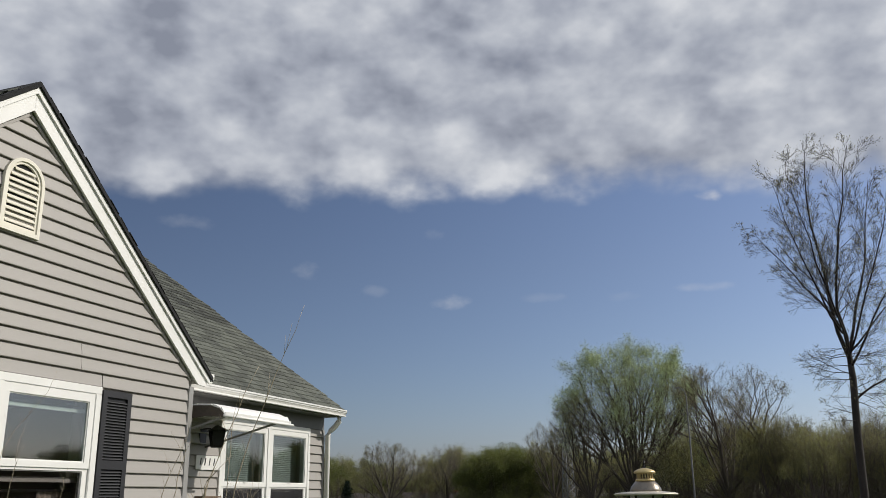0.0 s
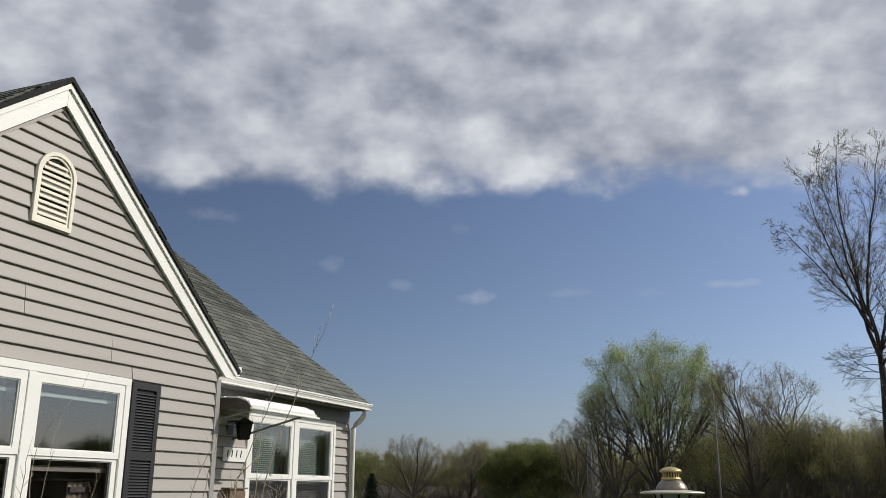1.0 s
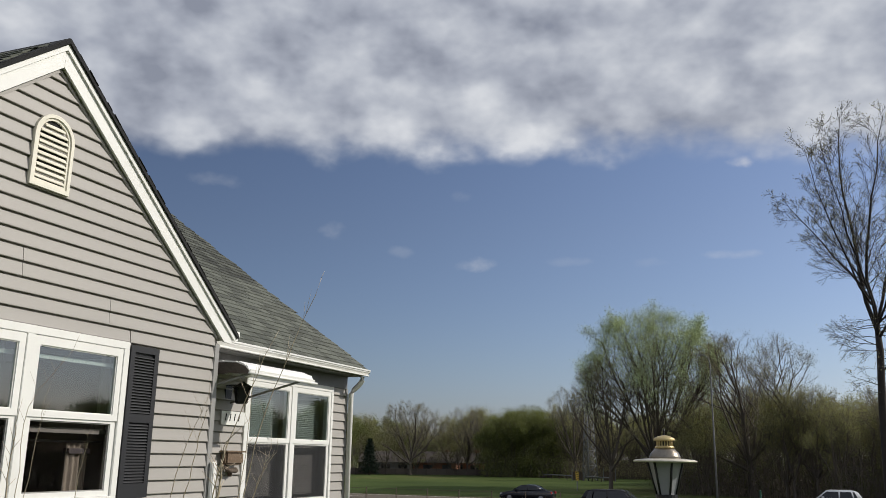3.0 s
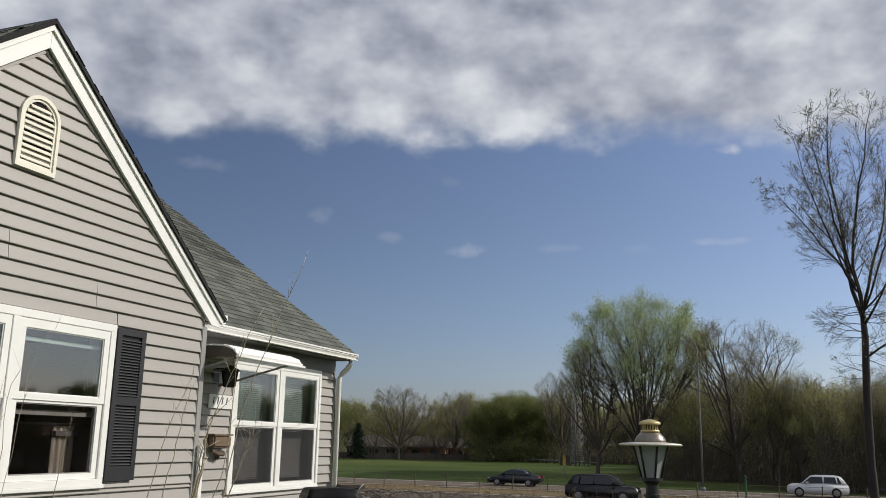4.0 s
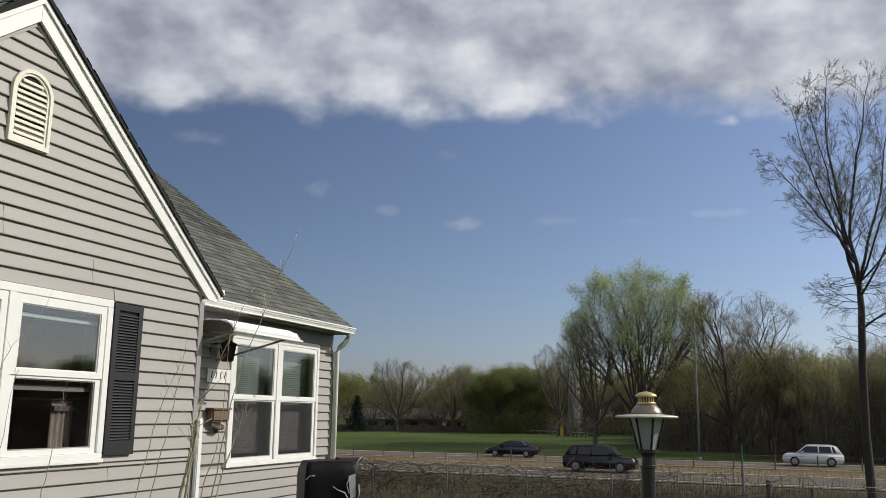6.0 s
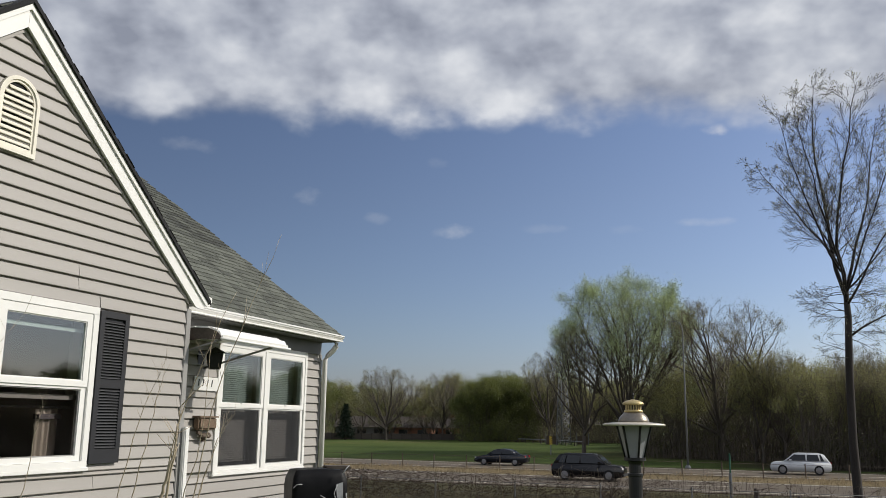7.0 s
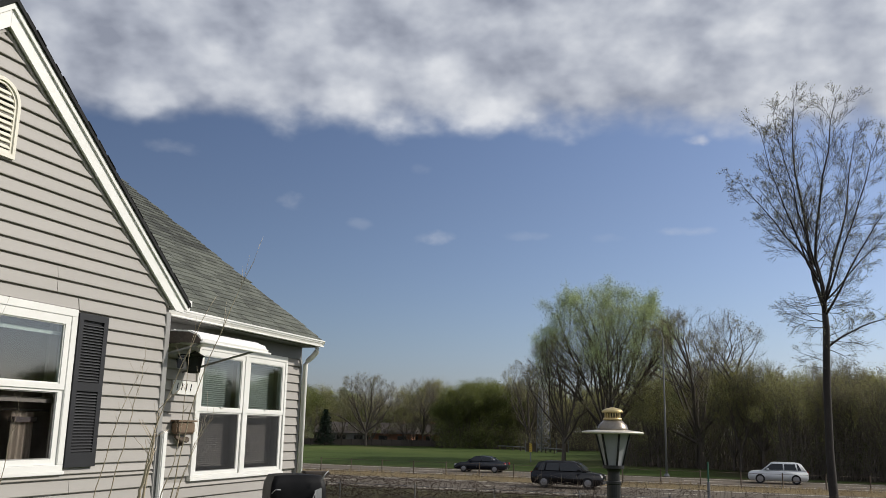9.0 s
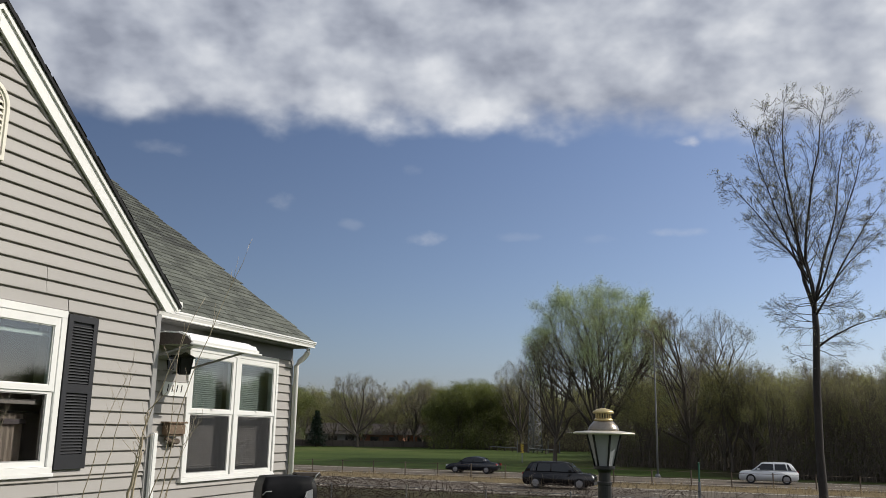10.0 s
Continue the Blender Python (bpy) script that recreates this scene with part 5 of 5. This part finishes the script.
def build_street_lamp():
    l = thing("street_lamp", "tall grey highway lamp pole with a short curved arm", "street lamp", lane(-7.9, 81.2), -1)
    T = Tubes()
    T.tube([(0, 0, 0), (0, 0, 6), (0, 0, 12.2), (-0.15, 0, 12.75), (-0.5, 0, 13.0)], [0.10, 0.075, 0.05, 0.045, 0.04], 10)
    part("pole", T.wood(GALV), GALV, l)
    part("base", lathe([(0, -0.1), (0.25, -0.1), (0.25, 0.12), (0.16, 0.3), (0, 0.3)], 12), GALV, l)
    part("lamp_head", box(-1.0, -0.45, -0.09, 0.09, 12.95, 13.07, bevel=0.03), GALV, l)


build_street_lamp()


def build_mast():
    m = thing("lattice_mast", "pale steel lattice mast beside a grey equipment fence", "mast", spot(20.45, 124), 12)
    tall, w0, w1 = 10.5, 1.15, 0.5
    corner = lambda k, z: Vector((math.cos(2.09 * k + 0.4), math.sin(2.09 * k + 0.4), 0)) * (w0 + (w1 - w0) * z / tall) + Vector((0, 0, z))
    for k in range(3):
        T = Tubes()
        T.tube([corner(k, 0), corner(k, tall)], [0.075, 0.05], 6)
        part("leg", T.wood(GALV), GALV, m)
    n = 11
    for i in range(n):
        z0, z1 = tall * i / n, tall * (i + 1) / n
        T = Tubes()
        for k in range(3):
            T.tube([corner(k, z0), corner(k + 1, z1)], [0.035, 0.035], 4)
            T.tube([corner(k + 1, z0), corner(k, z1)], [0.035, 0.035], 4)
            T.tube([corner(k, z1), corner(k + 1, z1)], [0.03, 0.03], 4)
        part("brace", T.wood(GALV), GALV, m)
    e = thing("equipment_fence", "grey panelled enclosure round the mast's foot", "fence", spot(20.6, 122), 18)
    for x, w in ((-1.9, 1.4), (2.1, 0.9), (3.1, 0.5)):
        part("panel", box(x, x + w, -0.05, 0.05, 0.1, 1.15), RUSTY, e)
        for xx in (x, x + w):
            part("post", box(xx - 0.05, xx + 0.05, -0.09, -0.052, 0, 1.6), GALV, e)
    y = thing("marker_post", "yellow and black striped road marker post", "marker", spot(21.2, 100), 18)
    part("post", box(-0.05, 0.05, -0.03, 0.03, -0.1, 1.2), GALV, y)
    part("panel", box(-0.16, 0.16, -0.05, -0.031, 1.15, 2.05), YELLOW, y, "yellow panel with black stripes")
    for k in range(4):
        z = 1.2 + 0.22 * k
        part("stripe", prism([(-0.16, z), (0.16, z + 0.12), (0.16, z + 0.2), (-0.16, z + 0.08)], "y", -0.054, -0.051), BLACKMETAL, y)


build_mast()


def far_house(yaw, dist, turn, w, wallmat, roofmat, label, panes):
    h = thing("far_house", label, "house", spot(yaw, dist), turn, "houses beyond the field")
    part("wall", box(-w / 2, w / 2, -4, 4, -0.6, 1.7), wallmat, h)
    part("roof", prism([(-4.6, 1.7), (4.6, 1.7), (0, 3.4)], "x", -w / 2 - 0.5, w / 2 + 0.5), roofmat, h)
    part("chimney", box(w * 0.2, w * 0.2 + 0.7, -0.3, 0.4, 2.6, 3.7), BRICK, h)
    for k in range(panes):
        x = -w / 2 + w * (k + 0.5) / panes
        win = part("window", box(x - 0.7, x + 0.7, -4.06, -3.98, 0.5, 1.4), OLDWOOD, h)
        part("pane", box(x - 0.6, x + 0.6, -4.09, -4.062, 0.6, 1.3), CARGLASS, win)


def build_guard_rail():
    g = thing("guard_rail", "pale low guard rail on short posts across the field", "rail")
    a, b = spot(23.2, 131), spot(19.2, 118)
    T = Tubes()
    T.tube([a + Vector((0, 0, 0.55)), b + Vector((0, 0, 0.55))], [0.07, 0.07], 6)
    part("beam", T.wood(GALV), GALV, g)
    me = mesh_of(box(-0.07, 0.07, -0.07, 0.07, -0.2, 0.62), OLDWOOD)
    for k in range(9):
        o = new("post", me)
        o.parent, o.location = g, a.lerp(b, k / 8)


build_guard_rail()

far_house(30.0, 149, 10, 9, BRICK, OLDROOF, "low orange-brick house with a brown roof", 3)
far_house(28.0, 152, 4, 8, BRICK, OLDROOF, "low brick house half hidden by trees", 3)
far_house(32.6, 150, 14, 8, GREYTRIM, OLDROOF, "grey-walled house with a brown roof", 3)


def build_far_fence():
    f = thing("board_fence", "dark weathered board fence along the far side of the field", "fence")
    me = mesh_of(box(-0.97, 0.97, -0.02, 0.02, 0.05, 0.92), OLDWOOD)
    post = mesh_of(box(-0.06, 0.06, -0.06, 0.06, -0.1, 1.0), OLDWOOD)
    for k in range(26):
        p = spot(40 - k * 0.62, 139.5)
        o = new("panel", me)
        o.parent, o.matrix_local = f, Matrix.Translation(p) @ pose(0, 0, 0, 0, 0, 40 - k * 0.62)
        o.scale.x = 0.76
        o = new("post", post)
        o.parent, o.matrix_local = f, Matrix.Translation(spot(40.31 - k * 0.62, 139.5))


build_far_fence()


# ---- cars on the road ----
def car(label, mat, place, turn, length, wide, belt, top, suv):
    """A car from its side outline; x runs forward."""
    c = thing("car", label, "car", place, turn)
    h, w = length / 2, wide / 2
    low = 0.22
    body = [(-h + 0.05, low + 0.08), (-h, 0.55), (-h + 0.03, belt - 0.05), (-h + 0.25, belt), (h - 1.25, belt - 0.02), (h - 0.35, belt - (0.08 if suv else 0.16)), (h - 0.06, belt - (0.20 if suv else 0.28)), (h, 0.50), (h - 0.08, low + 0.04), (h - 0.3, low), (-h + 0.3, low)]
    bm = prism(body, "y", -w, w)
    bmesh.ops.bevel(bm, geom=[e for e in bm.edges], offset=0.06, segments=2, affect="EDGES")
    part("body", bm, mat, c, smooth_faces=True)
    back = -h + (0.12 if suv else 0.75)
    front = h - (1.0 if suv else 1.15)
    cab = [(back, belt - 0.02), (back + 0.38, top - 0.10), (back + 0.80, top), (h - 2.05, top), (h - 1.75, top - 0.06), (front, belt - 0.02)] if suv else [(back, belt - 0.02), (back + (0.25 if suv else 0.75), top - 0.06), (back + (0.6 if suv else 1.2), top), (h - 2.25, top), (h - 1.95, top - 0.05), (h - 1.15, belt - 0.02)]
    bm = prism(cab, "y", -w + 0.06, w - 0.06)
    for v in bm.verts:
        if v.co.z > belt + 0.1:
            v.co.y *= 0.84
    bmesh.ops.bevel(bm, geom=[e for e in bm.edges], offset=0.04, segments=2, affect="EDGES")
    part("cabin", bm, mat, c, smooth_faces=True)
    k = (top - belt)
    mid = (back + front) / 2
    for sgn in (-1, 1):
        def pane(pts):
            b2 = bmesh.new()
            vs = []
            for x, z in pts:
                u = (z - belt) / k
                vs.append((x, sgn * ((w - 0.06) * (1 - 0.16 * min(1, max(0, u) * 1.05)) + 0.012), z))
            inner = [b2.verts.new((x, y - sgn * 0.02, z)) for x, y, z in vs]
            outer = [b2.verts.new(p) for p in vs]
            b2.faces.new(outer)
            b2.faces.new(inner[::-1])
            for i in range(len(vs)):
                j = (i + 1) % len(vs)
                b2.faces.new((inner[i], inner[j], outer[j], outer[i]))
            part("side_window", b2, CARGLASS, c, "dark side window")
        zb, zt = belt + 0.05, top - 0.12
        pane([(mid + 0.05, zb), (front - 0.25, zb), (front - 0.80, zt), (mid + 0.05, zt)])
        pane([(mid - 0.05, zb), (mid - 0.05, zt), (mid - 0.85, zt), (mid - 0.95, zb)])
        if suv:
            pane([(mid - 1.05, zb), (mid - 0.95, zt), (back + 0.62, zt), (back + 0.38, zb)])
        part("mirror", box(h - 1.62, h - 1.42, sgn * w - 0.02, sgn * (w + 0.16) , belt + 0.02, belt + 0.16), mat, c)
        part("headlight", box(h - 0.38, h - 0.06, sgn * (w - 0.34) - 0.15, sgn * (w - 0.34) + 0.17 * sgn + 0.15, belt - 0.36, belt - 0.24), CLEARLAMP, c)
        part("tail_light", box(-h - 0.005, -h + 0.12, sgn * (w - 0.2) - 0.12, sgn * (w - 0.2) + 0.12, belt - 0.22, belt - 0.05), REDLAMP, c)
        for x in (-h + 0.92, h - 0.92):
            r = 0.37 if suv else 0.32
            wb = lathe([(r * 0.62, -0.10), (r * 0.94, -0.11), (r, -0.07), (r, 0.07), (r * 0.94, 0.11), (r * 0.62, 0.10)], 22)
            wh = part("wheel", wb, TYRE, c)
            wh.matrix_local = Matrix.Translation((x, sgn * (w - 0.09), r)) @ pose(0, 0, 0, 90, 0, 0)
            part("rim", lathe([(0, -0.112), (r * 0.2, -0.115), (r * 0.6, -0.10), (r * 0.64, -0.112), (r * 0.64, 0.112), (r * 0.6, 0.10), (r * 0.2, 0.115), (0, 0.112)], 14), RIM, wh)
    wsb = prism([(front - 0.74, top - 0.10), (front - 0.08, belt + 0.04), (front - 0.05, belt + 0.06), (front - 0.70, top - 0.07)], "y", -w + 0.24, w - 0.24)
    part("windscreen", wsb, CARGLASS, c)
    part("bumper", box(h - 0.06, h + 0.04, -w + 0.1, w - 0.1, 0.30, 0.48, bevel=0.02), TYRE, c)


car("black sport utility car on the near carriageway", BLACKPAINT, lane(-12.3, 60.0, 0.05), -1, 4.8, 1.9, 1.08, 1.74, True)
car("dark blue saloon car on the far carriageway", NAVY, lane(-23.5, 76.5, 0.05), 179, 4.7, 1.8, 0.93, 1.42, False)
car("white compact utility car on the far carriageway", WHITEPAINT, lane(1.2, 76.5, 0.05), 179, 4.5, 1.84, 1.02, 1.66, True)


# ---- siding boards and shingles ----
def clad_gable():
    z0 = 2.941
    seams = {2: (-1.89,), 3: (-1.90,), 0: (-0.85,), 1: (-0.86,), -1: (-0.45,), -13: (-0.442,), -14: (-0.444,)}
    wy0, wy1, wz0, wz1 = -2.899, -0.561, 1.330, 2.815
    for k in range(-21, 17):
        zb, zt = z0 + COURSE * k, z0 + COURSE * (k + 1) + 0.004

        def span(z):
            half = rake_y(min(z, 5.075), 5.08)
            return max(-4.29, RIDGE_Y - half), min(0.752, RIDGE_Y + half)
        zt = min(zt, 5.07)
        bot, top = span(zb), span(zt)
        cuts = [(bot, top)]
        if zb < wz1 and zt > wz0:
            sides = [((bot[0], wy0 - 0.012), (top[0], wy0 - 0.012)), ((wy1 + 0.012, bot[1]), (wy1 + 0.012, top[1]))]
            if zb < wz0:
                part("siding_board", board(0, zb, wz0 - 0.002, bot, top), SIDING, wall1)
                for b, t in sides:
                    part("siding_board", board(0, wz0, zt, b, t), SIDING, wall1)
                continue
            if zt > wz1:
                for b, t in sides:
                    part("siding_board", board(0, zb, zt, b, t), SIDING, wall1)
                part("siding_board", board(0, wz1, zt, (wy0, wy1), (wy0, wy1)), SIDING, wall1)
                continue
            cuts = sides
        for y in seams.get(k, ()):
            (b, t) = cuts[-1]
            cuts = cuts[:-1] + [((b[0], y - 0.0025), (t[0], y - 0.0025)), ((y + 0.0025, b[1]), (y + 0.0025, t[1]))]
        for b, t in cuts:
            part("siding_board", board(0, zb, zt, b, t), SIDING, wall1)


def clad_front():
    for k in range(-22, 1):
        zb = 2.6965 + COURSE * k
        zt = min(zb + COURSE + 0.004, 2.805)
        left, right = 0.86, 5.046
        if zt <= 1.108:
            spans = [(left, right)]
        elif zb < 1.106:
            part("siding_board", board(W2X, zb, 1.104, (left, right), (left, right)), SIDING, wall2)
            continue
        else:
            spans = [(left, 2.319), (4.642, right)]
        for s in spans:
            part("siding_board", board(W2X, zb, zt, s, s), SIDING, wall2)


def shingle_slope(origin, down, across, rows, cols, width, exposure, limit, parent, seed):
    """Courses of tabs on a slope, from the eave up; the first ones are pieces of their own, the rest one joined part."""
    rng = random.Random(seed)
    normal = across.cross(down).normalized()
    if normal.z < 0:
        normal = -normal
    shape = lambda w: box(-0.03, exposure + 0.03, 0.003, w - 0.003, 0.0, 0.010)
    tabs = []
    for w in (width, width * 0.62, width * 1.3):
        bm = shape(w)
        for v in bm.verts:
            v.co.z += 0.0085 * (v.co.x / exposure) - 0.004
        tabs.append((w, mesh_of(bm, SHINGLE)))
    rest_v, rest_f = [], []
    made = 0
    basis = Matrix((down, across, normal)).transposed().to_4x4()
    total = width * cols
    for r in range(rows):
        y = -rng.random() * width
        while y < total - 0.05:
            w, me = tabs[rng.choice((0, 0, 1, 2))]
            if y + w > total:
                w, me = tabs[1]
                if y + w > total + 0.03:
                    break
            if y > -0.02:
                m = Matrix.Translation(origin - down * (exposure * (r + 1)) + across * y + normal * (0.004 + rng.random() * 0.003)) @ basis
                if made < limit:
                    o = new("shingle", me)
                    o.parent, o.matrix_local = parent, m
                    made += 1
                else:
                    b = len(rest_v)
                    rest_v += [m @ v.co for v in me.vertices]
                    rest_f += [tuple(b + i for i in p.vertices) for p in me.polygons]
            y += w
    if rest_v:
        me = bpy.data.meshes.new("shingles")
        me.from_pydata(rest_v, [], rest_f)
        me.materials.append(SHINGLE)
        o = part("upper_shingles", me, SHINGLE, parent)
        tagged(o, kind="stuff")


clad_gable()
clad_front()
d_main = Vector((1, 0, -MAIN_SLOPE)).normalized()
shingle_slope(Vector((-0.308, 1.08, 3.112 - MAIN_SLOPE * 0.022)), d_main, Vector((0, 1, 0)), 37, 17, 0.24, 0.140, 300, main_roof, 31)
d_left = Vector((0, -1, -LEFT_SLOPE)).normalized()
shingle_slope(Vector((-2.2, RIDGE_Y - 2.83, rake(RIDGE_Y - 2.83, 5.352))), d_left, Vector((1, 0, 0)), 25, 8, 0.285, 0.140, 60, wing_roofs[1], 32)
